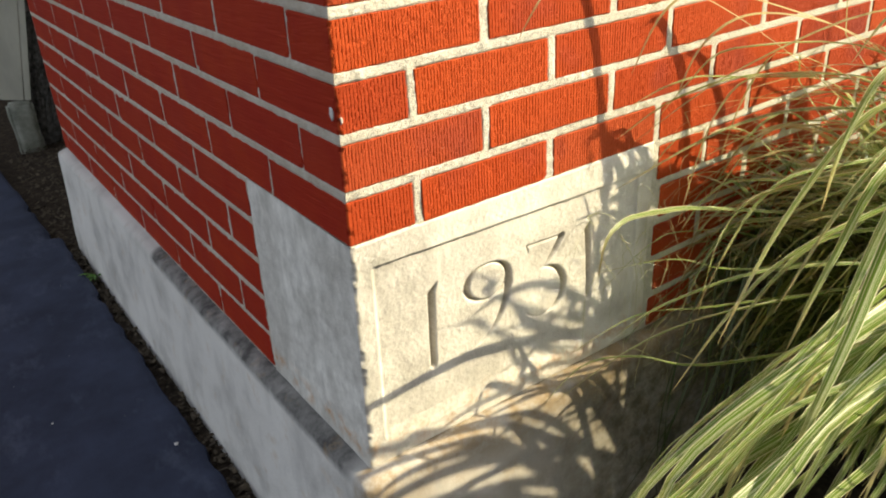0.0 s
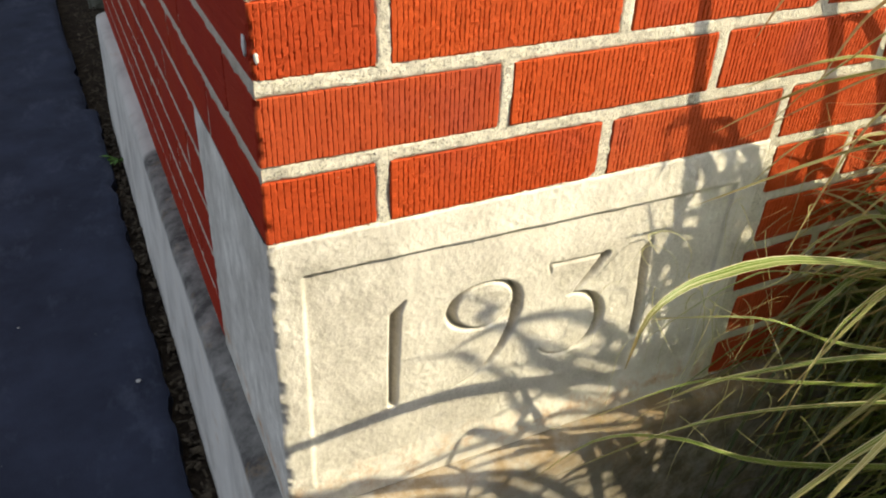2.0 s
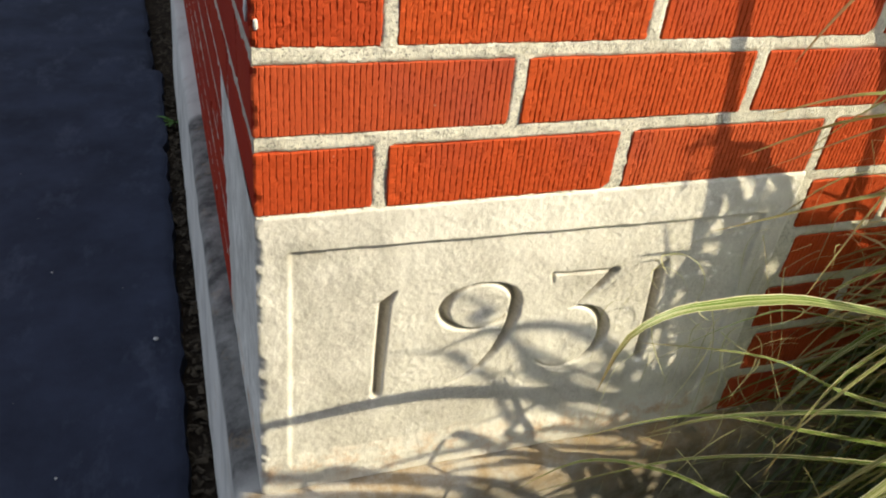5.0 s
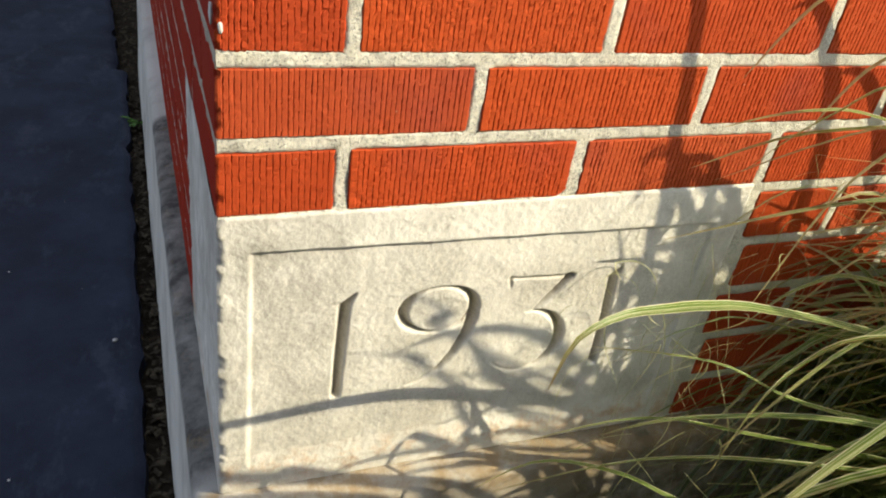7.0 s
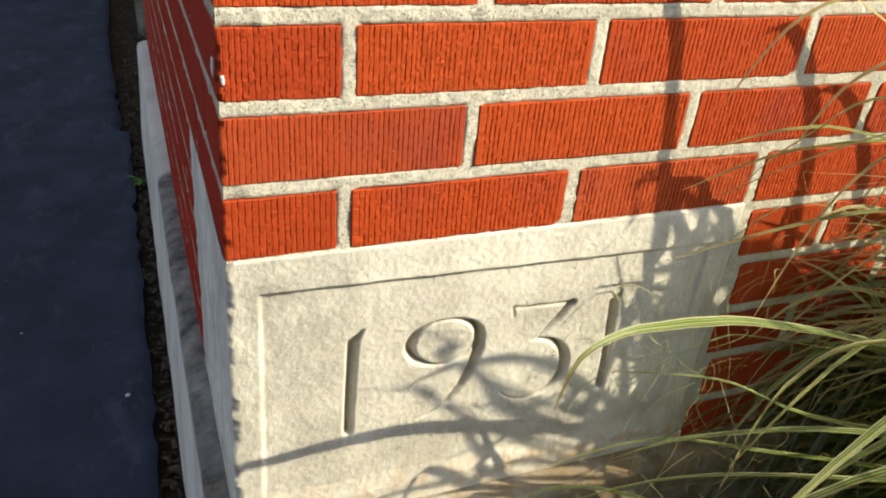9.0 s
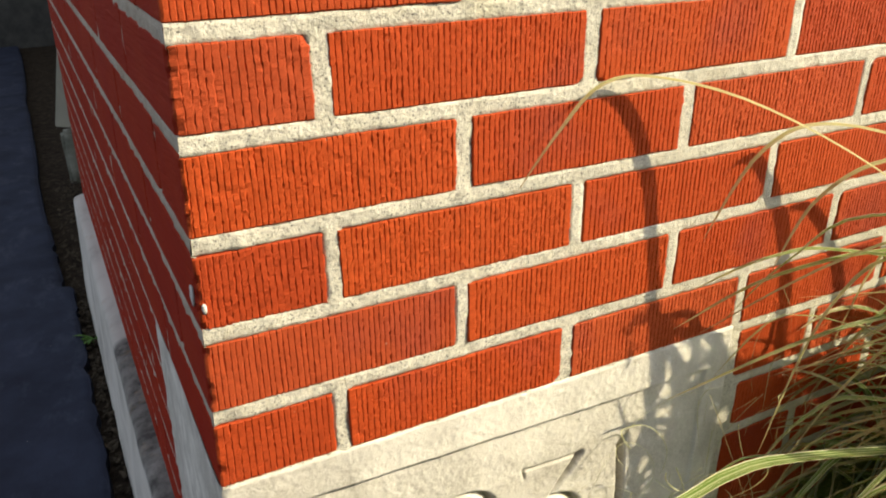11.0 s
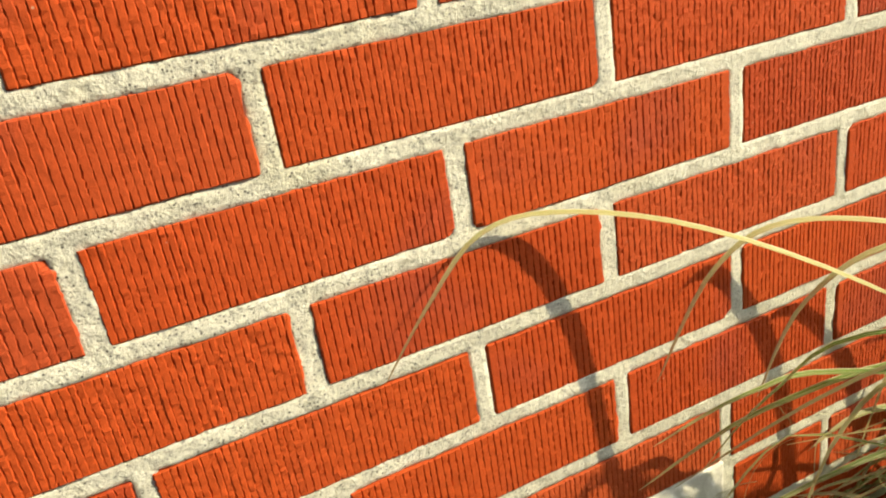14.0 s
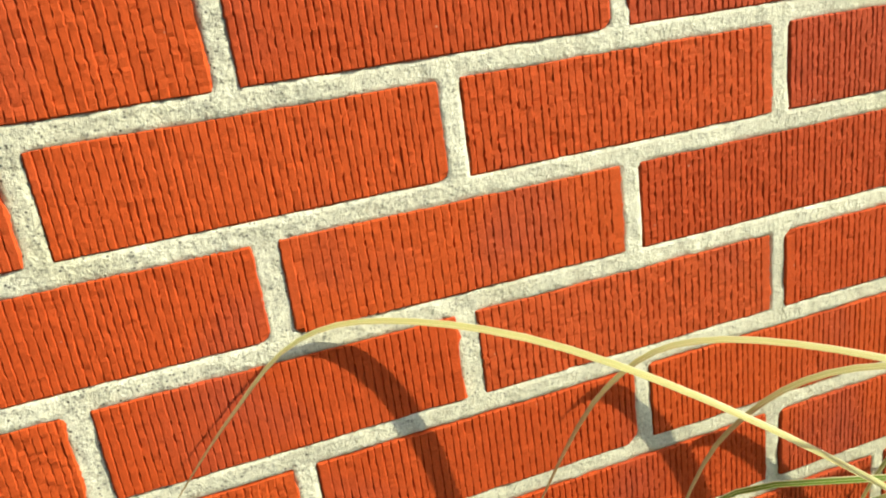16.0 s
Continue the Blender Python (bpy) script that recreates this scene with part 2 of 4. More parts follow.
GROOVED = brick_material("combed_red_brick", False)
SMOOTH = brick_material("smooth_red_brick", True)
MORTAR = mortar_material("coarse_mortar", False)
MORTAR_SIDE = mortar_material("smooth_mortar", True)
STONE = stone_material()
FOUNDATION = foundation_material()
ASPHALT = asphalt_material()
SOIL = soil_material()
LEAF = leaf_material("variegated_leaf", (0.135, 0.235, 0.025), (0.9, 0.9, 0.6), (0.7, 0.74, 0.34), 0.52)
LEAF_DRY = leaf_material("bleached_leaf", (0.36, 0.37, 0.15), (0.74, 0.71, 0.44), (0.62, 0.57, 0.35))
# inner leaves: a greener, darker copy, the clump's inner shade put into its colour
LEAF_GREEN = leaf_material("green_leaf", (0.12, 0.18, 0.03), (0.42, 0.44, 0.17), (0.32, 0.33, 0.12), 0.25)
# the same leaf much darker, shade before the plinth painted into its colour
LEAF_SHADED = leaf_material("shaded_leaf", (0.035, 0.06, 0.015), (0.14, 0.15, 0.06), (0.1, 0.09, 0.04), 0.15)
BARK = plain_material("rough_grey_render", (0.08, 0.075, 0.068), (0.4, 0.385, 0.35), 45, 0.95, 1.0, 0.02)
GREY_PAINT = plain_material("weathered_grey_paint", (0.42, 0.42, 0.36), (0.6, 0.6, 0.51), 9, 0.6, 0.15, 0.002, (1, 1, 0.3))
BLOCK = plain_material("mossy_concrete", (0.12, 0.13, 0.1), (0.36, 0.37, 0.32), 12, 0.95, 0.6, 0.006)
CHIP = plain_material("litter", (0.03, 0.025, 0.02), (0.15, 0.12, 0.08), 60, 0.9, 0.3, 0.002)
WHITE_BIT = plain_material("white_paint_fleck", (0.6, 0.6, 0.58), (0.75, 0.75, 0.72), 60, 0.6, 0.2, 0.001)
WEED = plain_material("weed_leaf", (0.05, 0.13, 0.02), (0.12, 0.25, 0.04), 60, 0.5, 0.2, 0.001)


# ---- mesh helpers ----
def mesh_of(name, verts, faces, mat, smooth=True, uvs=None):
    me = bpy.data.meshes.new(name)
    me.from_pydata([tuple(map(float, v)) for v in verts], [], [tuple(map(int, f)) for f in faces])
    me.materials.append(mat)
    if smooth:
        me.polygons.foreach_set("use_smooth", [True] * len(me.polygons))
    if uvs is not None:
        layer = me.uv_layers.new(name="UVMap")
        idx = np.empty(len(me.loops), dtype=np.int32)
        me.loops.foreach_get("vertex_index", idx)
        layer.data.foreach_set("uv", np.asarray(uvs, dtype=np.float32)[idx].ravel())
    me.update()
    return me


def put(name, mesh, parent=None, m=None, label=""):
    ob = new(name, mesh)
    if m is not None:
        ob.matrix_world = m
    if parent is not None:
        ob.parent = parent
    return tagged(ob, label)


def part(name, bm, mat, parent, label="", smooth=False):
    me = bpy.data.meshes.new(name)
    bm.to_mesh(me)
    bm.free()
    me.materials.append(mat)
    if smooth:
        me.polygons.foreach_set("use_smooth", [True] * len(me.polygons))
    return put(name, me, parent, None, label)


def grid_faces(nr, nc, base=0):
    i, j = np.meshgrid(np.arange(nr - 1), np.arange(nc - 1), indexing="ij")
    a = (i * nc + j + base).ravel()
    return np.stack([a, a + 1, a + nc + 1, a + nc], 1)


def smooth_noise(shape, step, r):
    """Noise over a grid of that shape, smooth over about step cells."""
    nr, nc = shape
    cr, cc = max(2, int(nr / step) + 2), max(2, int(nc / step) + 2)
    coarse = r.normal(0, 1, (cr, cc))
    y, x = np.linspace(0, cr - 1.001, nr), np.linspace(0, cc - 1.001, nc)
    y0, x0 = y.astype(int), x.astype(int)
    fy, fx = (y - y0)[:, None], (x - x0)[None, :]
    fy, fx = fy * fy * (3 - 2 * fy), fx * fx * (3 - 2 * fx)
    y0, x0 = y0[:, None], x0[None, :]
    return ((coarse[y0, x0] * (1 - fx) + coarse[y0, x0 + 1] * fx) * (1 - fy)
            + (coarse[y0 + 1, x0] * (1 - fx) + coarse[y0 + 1, x0 + 1] * fx) * fy)


def box(bm, x0, x1, y0, y1, z0, z1, bevel=0.0):
    vs = [bm.verts.new((x, y, z)) for x in (x0, x1) for y in (y0, y1) for z in (z0, z1)]
    fs = [bm.faces.new([vs[i] for i in f]) for f in ((0, 1, 3, 2), (4, 6, 7, 5), (0, 4, 5, 1), (2, 3, 7, 6), (0, 2, 6, 4), (1, 5, 7, 3))]
    if bevel:
        bmesh.ops.bevel(bm, geom=list({e for f in fs for e in f.edges}), offset=bevel, segments=2, affect="EDGES")
    return bm


# ---- bricks ----
def groove_columns(w, r, start):
    """Stations along a combed face: (x, how deep: 0 land, 1 groove floor)."""
    pitch = r.uniform(0.0043, 0.0051)
    cols, x = [], start + r.uniform(0.004, 0.009)
    while x < w - 0.004:
        g = r.uniform(0.0012, 0.0018)
        cols += [(x - g * 0.5, 0.0), (x, 1.0), (x + g * 0.5, 0.0)]
        x += pitch * r.uniform(0.86, 1.14)
    return cols


def brick_mesh(name, w, d, seed, combed=True, corner=False, h=BRICK_H, back=0.022):
    """One brick: face towards -y from x = 0 to w, and for a corner brick its end face along the side wall for d metres."""
    r = np.random.default_rng(seed)
    face = [(0.0012, 0.0)] + (groove_columns(w, r, 0.0) if combed else [(x, 0.0) for x in np.linspace(0.01, w - 0.01, 9)]) + [(w - 0.0012, 0.0), (w, 0.0)]
    a = radians(VEER)
    path = []                                   # x, y, inward x, inward y, groove
    if corner:
        for s in np.linspace(d, 0.006, 9):
            path.append((-s * math.sin(a), s * math.cos(a), 1.0, 0.0, 0.0))
        path.append((0.0, 0.0028, 1.0, 0.15, 0.0))
        path.append((0.0006, 0.0008, 0.8, 0.8, 0.0))
        face[0] = (0.0025, 0.0)
    else:
        path.append((0.0, 0.0, 0.0, 1.0, 0.0))
    path += [(x, 0.0, 0.0, 1.0, g) for x, g in face]
    nc = len(path)
    zs = np.array([0, 0.0011] + list(np.linspace(0.004, h - 0.004, 24)) + [h - 0.0011, h])
    nr = len(zs)
    p = np.array(path)
    X, Y = np.tile(p[:, 0], (nr, 1)), np.tile(p[:, 1], (nr, 1))
    Z = np.tile(zs[:, None], (1, nc))
    G = np.tile(p[:, 4], (nr, 1))
    rag = r.choice((0.7, 1.0, 1.0, 1.3))         # some faces are torn much more than others
    # ragged grooves: depth and place wander up the face
    group = np.cumsum(np.r_[0, np.diff(p[:, 4]) < -0.5])
    wander = r.normal(0, 0.00017 * rag, (nr, group.max() + 1))[:, group]
    depth = np.clip(0.0009 + smooth_noise((nr, nc), 3, r) * 0.0003 + r.normal(0, 0.00026, (nr, nc)), 0.0003, 0.0024)
    torn = np.clip(r.normal(0.85, 0.3, (nr, group.max() + 1)), 0.0, 1.5)[:, group]
    inward = G * depth * torn + (np.abs(smooth_noise((nr, nc), 5, r)) * 0.0003 + np.abs(r.normal(0, 0.0002, (nr, nc)))) * (rag if combed else 1)
    if combed:
        flat = p[:, 3] > 0.9
        X[:, flat] += (wander + r.normal(0, 0.00006, (nr, nc)))[:, flat]
    # rounded, uneven arris
    inward[[0, -1], :] += 0.0009
    inward[:, -1] += 0.0016
    if not corner:
        inward[:, 0] += 0.0016
    for row, sign in ((0, 1), (1, 0.7), (nr - 1, -1), (nr - 2, -0.7)):
        Z[row] += sign * np.abs(smooth_noise((1, nc), 14, r)[0]) * 0.0005 + r.uniform(0, 0.0002, nc)
    X[:, -1] += smooth_noise((nr, 1), 4, r)[:, 0] * 0.0007
    # chips at corners
    for cx, cz in ((0, 0), (0, h), (w, 0), (w, h)):
        if r.random() < 0.1:
            rad = r.uniform(0.004, 0.009)
            far = np.hypot(X - cx, Z - cz)
            inward += np.where(p[:, 3] > 0.9, np.clip(1 - far / rad, 0, 1), 0) * 0.006
    if corner:
        worn = np.zeros(nc)
        worn[9:12] = (0.6, 1.0, 0.5)
        inward += np.clip(smooth_noise((nr, 1), 3, r), 0, 2) * worn * 0.0022
    X = X + p[:, 2] * inward
    Y = Y + p[:, 3] * inward
    if corner:
        X += LEAN * (Z - h / 2) * np.clip(1 - X / 0.05, 0, 1)
    verts = np.stack([X, Y, Z], -1).reshape(-1, 3)
    faces = [tuple(f) for f in grid_faces(nr, nc)]
    ring = list(range(nc)) + [i * nc + nc - 1 for i in range(1, nr)] + [(nr - 1) * nc + j for j in range(nc - 2, -1, -1)] + [i * nc for i in range(nr - 2, 0, -1)]
    base = len(verts)
    rear = []
    for k in ring:
        j = k % nc
        v = verts[k].copy()
        n = np.array([p[j, 2], p[j, 3]])
        v[:2] += (back, back) if (corner and 9 <= j <= 11) else n / max(1e-6, np.hypot(*n)) * back
        rear.append(v)
    verts = np.vstack([verts, rear])
    m = len(ring)
    faces += [(ring[(i + 1) % m], ring[i], base + i, base + (i + 1) % m) for i in range(m)]
    me = mesh_of(name, verts, faces, GROOVED if combed else SMOOTH, smooth=False)
    if corner:
        me.materials.append(SMOOTH)
        idx = [1 if (k < (nr - 1) * (nc - 1) and k % (nc - 1) < 9) else 0 for k in range(len(me.polygons))]
        me.polygons.foreach_set("material_index", idx)
    return me


# ---- where the bricks lie ----
JOINTS = {1: (0.1035, 0.327, 0.549), 2: (0.216, 0.4445, 0.672), 3: (0.107, 0.329, 0.563), 4: (0.218, 0.442, 0.676),
          5: (0.109, 0.333, 0.5625), 6: (0.223, 0.4505), 7: (0.106, 0.331)}
FRONT_W = 2.9
lay = random.Random(2)
FRONT_BRICKS, SIDE_LAID, CORNERS = [], [], []      # (from, to, foot)
for course in range(-4, 12):
    z = Z0 + (course - 1) * PITCH + lay.uniform(-0.0006, 0.0006)
    odd = course % 2 == 1
    lefts = list(JOINTS.get(course, (0.105 if odd else 0.2185,)))
    while lefts[-1] < FRONT_W - 0.3:
        lefts.append(lefts[-1] + MODULE + lay.uniform(-0.002, 0.002))
    if course >= 1:
        CORNERS.append((lefts[0], 0.2155 if odd else 0.1035, z, course))
    for left, right in zip(lefts[:-1], lefts[1:]):
        x0 = left + 0.0125 + lay.uniform(-0.001, 0.0012)
        if course < 1 and right < 0.70:
            if right < STONE_W + 0.03:
                continue
            x0 = max(x0, STONE_W + 0.011)
        FRONT_BRICKS.append((x0, right, z))
    s, module = (0.2195 if odd else 0.1075), 0.237
    if course < 1:
        s, module = (0.1820 if odd else 0.0610), 0.247
    while s < SIDE_END - 0.02:
        e = min(s + module - 0.0065 + lay.uniform(-0.0015, 0.0015), SIDE_END)
        st = max(s, STONE_D + 0.007) if course < 1 else s
        if e - st > 0.02:
            SIDE_LAID.append((st, e, z))
        s += module


# ---- large structure: ground, asphalt, foundation, mortar cores ----
def ground_sheet():
    n = 61
    t = np.linspace(-1, 1, n)
    ax = np.sign(t) * np.abs(t) ** 4 * 400 + t * 4
    X, Y = np.meshgrid(ax, ax)
    Z = np.full_like(X, GROUND - 0.035) + np.where(np.hypot(X, Y) < 6, smooth_noise(X.shape, 3, rng) * 0.006, 0)
    me = mesh_of("ground", np.stack([X, Y, Z], -1).reshape(-1, 3), grid_faces(n, n), SOIL)
    return tagged(put("ground", me), "dark bare soil reaching away round the building", "ground", kind="structure")


def asphalt_sheet():
    """A slab whose ragged edge runs beside the side wall, leaving an open crack."""
    a = radians(VEER)
    ys = np.r_[np.linspace(-1.6, 2.6, 300), np.linspace(2.7, 7.2, 40)]
    edge = -0.094 - ys * math.tan(a) * 0.9 + smooth_noise((1, 340), 4, rng)[0] * 0.006 + rng.normal(0, 0.0009, 340)
    edge[ys > 1.97] -= 0.025 + 0.03 * np.clip(ys[ys > 1.97] - 2, 0, 1)
    edge[ys < -0.2] = np.minimum(edge[ys < -0.2], -0.1)
    offs = np.array([0, 0.006, 0.02, 0.06, 0.15, 0.3, 0.6, 1.2, 2.5, 6.0])
    X = edge[:, None] - offs[None, :]
    Y = np.tile(ys[:, None], (1, len(offs)))
    Z = GROUND + smooth_noise(X.shape, 6, rng) * 0.0015
    Z[:, 0] -= 0.009
    Z[:, 1] -= 0.002
    top = np.stack([X, Y, Z], -1).reshape(-1, 3)
    nr, nc = X.shape
    verts = list(top)
    faces = [tuple(f[::-1]) for f in grid_faces(nr, nc)]
    base = len(verts)
    for i in range(nr):
        verts.append((X[i, 0] + 0.004, ys[i], GROUND - 0.05))
    faces += [(i * nc, (i + 1) * nc, base + i + 1, base + i) for i in range(nr - 1)]
    me = mesh_of("pavement", verts, faces, ASPHALT)
    return tagged(put("pavement", me), "dark sealed asphalt with scuffs and a broken edge", "pavement", kind="structure")


def side_point(s, out=0.0):
    a = radians(VEER)
    return np.array([-s * math.sin(a) - out * math.cos(a), s * math.cos(a) - out * math.sin(a)])


def foundation():
    """A plinth swept round the corner, with a weathered slope on top."""
    profile = [(-0.02, LEDGE_Z + 0.002), (0.0, LEDGE_Z + 0.001), (0.012, LEDGE_Z - 0.001), (0.027, LEDGE_Z - 0.006), (0.031, LEDGE_Z - 0.012), (0.033, LEDGE_Z - 0.022),
               (0.037, 0.2), (0.044, 0.1), (0.052, 0.02), (0.058, GROUND - 0.06)]
    stations = [("side", s) for s in np.linspace(SIDE_END, 0.0, 110)] + [("turn", 0)] + [("front", x) for x in np.linspace(0.0, 3.2, 150)]
    V = []
    for kind, s in stations:
        for out, z in profile:
            if kind == "side":
                x, y = side_point(s, out)
                if s == 0.0:
                    x, y = -out, 0.0
            elif kind == "turn":
                x, y = -out * 0.93, -out * 0.93
            else:
                x, y = s, -out
            V.append((x, y, z))
    V = np.array(V)
    nr, nc = len(stations), len(profile)
    bumps = smooth_noise((nr, nc), 4, rng) * 0.0010
    V[:, :2] += bumps.reshape(-1)[:, None] * np.array([0.7, 0.7])
    V[:, 2] += smooth_noise((nr, nc), 5, rng).reshape(-1) * 0.0006
    faces = [tuple(f) for f in grid_faces(nr, nc)]
    faces.append(tuple(range(nc - 1, -1, -1)))
    # cap of the far end
    far = len(V)
    V = np.vstack([V, [(*side_point(SIDE_END, -0.2), LEDGE_Z), (*side_point(SIDE_END, -0.2), GROUND - 0.06)]])
    faces.append((0, far, far + 1, nc - 1))
    faces.pop(-2)
    faces.append(tuple([far, 0] + list(range(1, nc)) + [far + 1])[::-1])
    me = mesh_of("foundation", V, faces[:-2] + faces[-1:], FOUNDATION)
    return tagged(put("foundation", me), "limewashed concrete plinth with sooty sloped top, flaking", "foundation", kind="structure")


def mortar_sheet(name, xs, z0, z1, step, depth, mat, m, bare, laid):
    """Slightly uneven mortar, full in the joints and sunk behind the bricks, left open where the cornerstone sits."""
    nx, nz = len(xs), int((z1 - z0) / step) + 1
    zs = np.linspace(z0, z1, nz)
    X, Z = np.meshgrid(xs, zs)
    Y = depth + smooth_noise(X.shape, 2, rng) * 0.00035 + smooth_noise(X.shape, 7, rng) * 0.0004
    for x0, x1, z in laid:
        j0, j1 = np.searchsorted(xs, (x0 + 0.002, x1 - 0.002))
        i0, i1 = np.searchsorted(zs, (z + 0.002, z + BRICK_H - 0.002))
        Y[i0:i1, j0:j1] = 0.009
    verts = np.stack([X, Y, Z], -1).reshape(-1, 3)
    if m == Matrix():
        near = np.clip(1 - verts[:, 0] / 0.05, 0, 1)
        verts[:, 0] += corner_x(verts[:, 2]) * near
    faces = grid_faces(nz, nx)
    mid = verts[faces].mean(1)
    lo, hi = bare
    faces = faces[~((mid[:, 0] > lo) & (mid[:, 0] < hi) & (mid[:, 2] < Z0 - 0.002))]
    return put(name, mesh_of(name, verts, faces, mat), None, m)


ground_sheet()
asphalt_sheet()
foundation()

front = tagged(mortar_sheet("wall_front", np.r_[np.arange(0.002, 1.4, 0.0032), np.arange(1.4, FRONT_W, 0.006)], LEDGE_Z, Z0 + 11.0 * PITCH, 0.0032, 0.0014,
                            MORTAR, Matrix(), (-1, STONE_W - 0.002), FRONT_BRICKS + [(0.0, w, z) for w, d, z, c in CORNERS]),
               "sunlit wall of combed red brick in coarse pale mortar", "wall", kind="structure")
SIDE_TURN = -90 + VEER
side_origin = side_point(SIDE_END)
side = tagged(mortar_sheet("wall_side", np.arange(0, SIDE_END - 0.001, 0.0022), LEDGE_Z, Z0 + 11.0 * PITCH, 0.0042, 0.0012,
                           MORTAR_SIDE, LEANING @ pose(side_origin[0], side_origin[1], 0, 0, 0, SIDE_TURN), (SIDE_END - STONE_D + 0.002, 9),
                           [(SIDE_END - e, SIDE_END - s, z) for s, e, z in SIDE_LAID] + [(SIDE_END - d, SIDE_END + 0.01, z) for w, d, z, c in CORNERS]),
              "shaded wall of smooth red brick with thin pale joints", "wall", kind="structure")


def prism(bm, outline, z0, z1):
    vb = [bm.verts.new((x, y, z0)) for x, y in outline]
    vt = [bm.verts.new((x + (corner_x(z1) - corner_x(max(z0, 0.3)) if x < 0.1 else 0), y, z1)) for x, y in outline]
    n = len(outline)
    for i in range(n):
        bm.faces.new((vb[i], vb[(i + 1) % n], vt[(i + 1) % n], vt[i]))
    bm.faces.new(vt)
    bm.faces.new(vb[::-1])


def wall_body():
    """The mass behind both faces, which goes on past the end of the side wall."""
    e = side_point(SIDE_END)
    mid = Z0 + 11 * PITCH - 0.01
    bm = bmesh.new()
    prism(bm, [(0.02, 0.02), (FRONT_W, 0.02), (FRONT_W, e[1]), (e[0] + 0.02, e[1])], -0.08, mid)
    lean = corner_x(mid) + 0.004
    prism(bm, [(lean, 0.003), (FRONT_W, 0.003), (FRONT_W, e[1]), (e[0] + lean, e[1])], mid, TOP_Z)
    prism(bm, [(0.16, e[1] + 0.002), (FRONT_W, e[1] + 0.002), (FRONT_W, 7.2), (0.16, 7.2)], -0.08, TOP_Z)
    ob = part("wall_core", bm, MORTAR_SIDE, None)
    return tagged(ob, "solid mass of the brick building behind its faces", "wall", kind="structure")


wall_body()

def upper_courses():
    """The courses above the close ones, joined: each brick still a block of its own."""
    V, F = [], []

    def block(p, u, n, w, z):
        b = len(V)
        for f in (0.0, 0.02):
            for du, dz in ((0, 0), (w, 0), (w, BRICK_H), (0, BRICK_H)):
                V.append((p[0] + u[0] * du + n[0] * f, p[1] + u[1] * du + n[1] * f, z + dz))
        F.extend([(b, b + 1, b + 2, b + 3), (b + 1, b, b + 4, b + 5), (b + 2, b + 1, b + 5, b + 6), (b + 3, b + 2, b + 6, b + 7), (b, b + 3, b + 7, b + 4)])

    a = radians(VEER)
    course, z = 12, Z0 + 11 * PITCH
    while z < TOP_Z - 0.06:
        shift = 0.0 if course % 2 else 0.112
        x = -shift
        while x < FRONT_W - 0.02:
            x0, x1 = max(x, corner_x(z)), min(x + BRICK_W, FRONT_W)
            if x1 - x0 > 0.02:
                block((x0, 0.0), (1, 0), (0, 1), x1 - x0, z)
            x += MODULE
        s = -0.112 + shift
        while s < SIDE_END - 0.02:
            s0, s1 = max(s, 0.004), min(s + BRICK_W, SIDE_END)
            if s1 - s0 > 0.02:
                block(side_point(s1) + (corner_x(z), 0), (math.sin(a), -math.cos(a)), (1, 0), s1 - s0, z)
            s += MODULE
        course, z = course + 1, z + PITCH
    ob = put("upper_bricks", mesh_of("upper_bricks", V, F, SMOOTH, False))
    tagged(ob, "red brick courses higher up the building", "wall", kind="stuff")


upper_courses()

# ---- cornerstone ----
def stroke(P, pts, widths):
    """Relative depth of a V-cut along a polyline whose half width changes from point to point."""
    best = np.zeros(P.shape[:2])
    for (ax, az), (bx, bz), wa, wb in zip(pts[:-1], pts[1:], widths[:-1], widths[1:]):
        d = np.array([bx - ax, bz - az])
        t = np.clip(((P[..., 0] - ax) * d[0] + (P[..., 1] - az) * d[1]) / (d @ d), 0, 1)
        dist = np.hypot(P[..., 0] - ax - t * d[0], P[..., 1] - az - t * d[1])
        half = wa + (wb - wa) * t
        best = np.maximum(best, np.clip(half * 0.9 - dist, 0, None) / 0.0045)
    return best


def arc(cx, cz, rx, rz, a0, a1, n=26):
    return [(cx + rx * math.cos(radians(t)), cz + rz * math.sin(radians(t))) for t in np.linspace(a0, a1, n)]


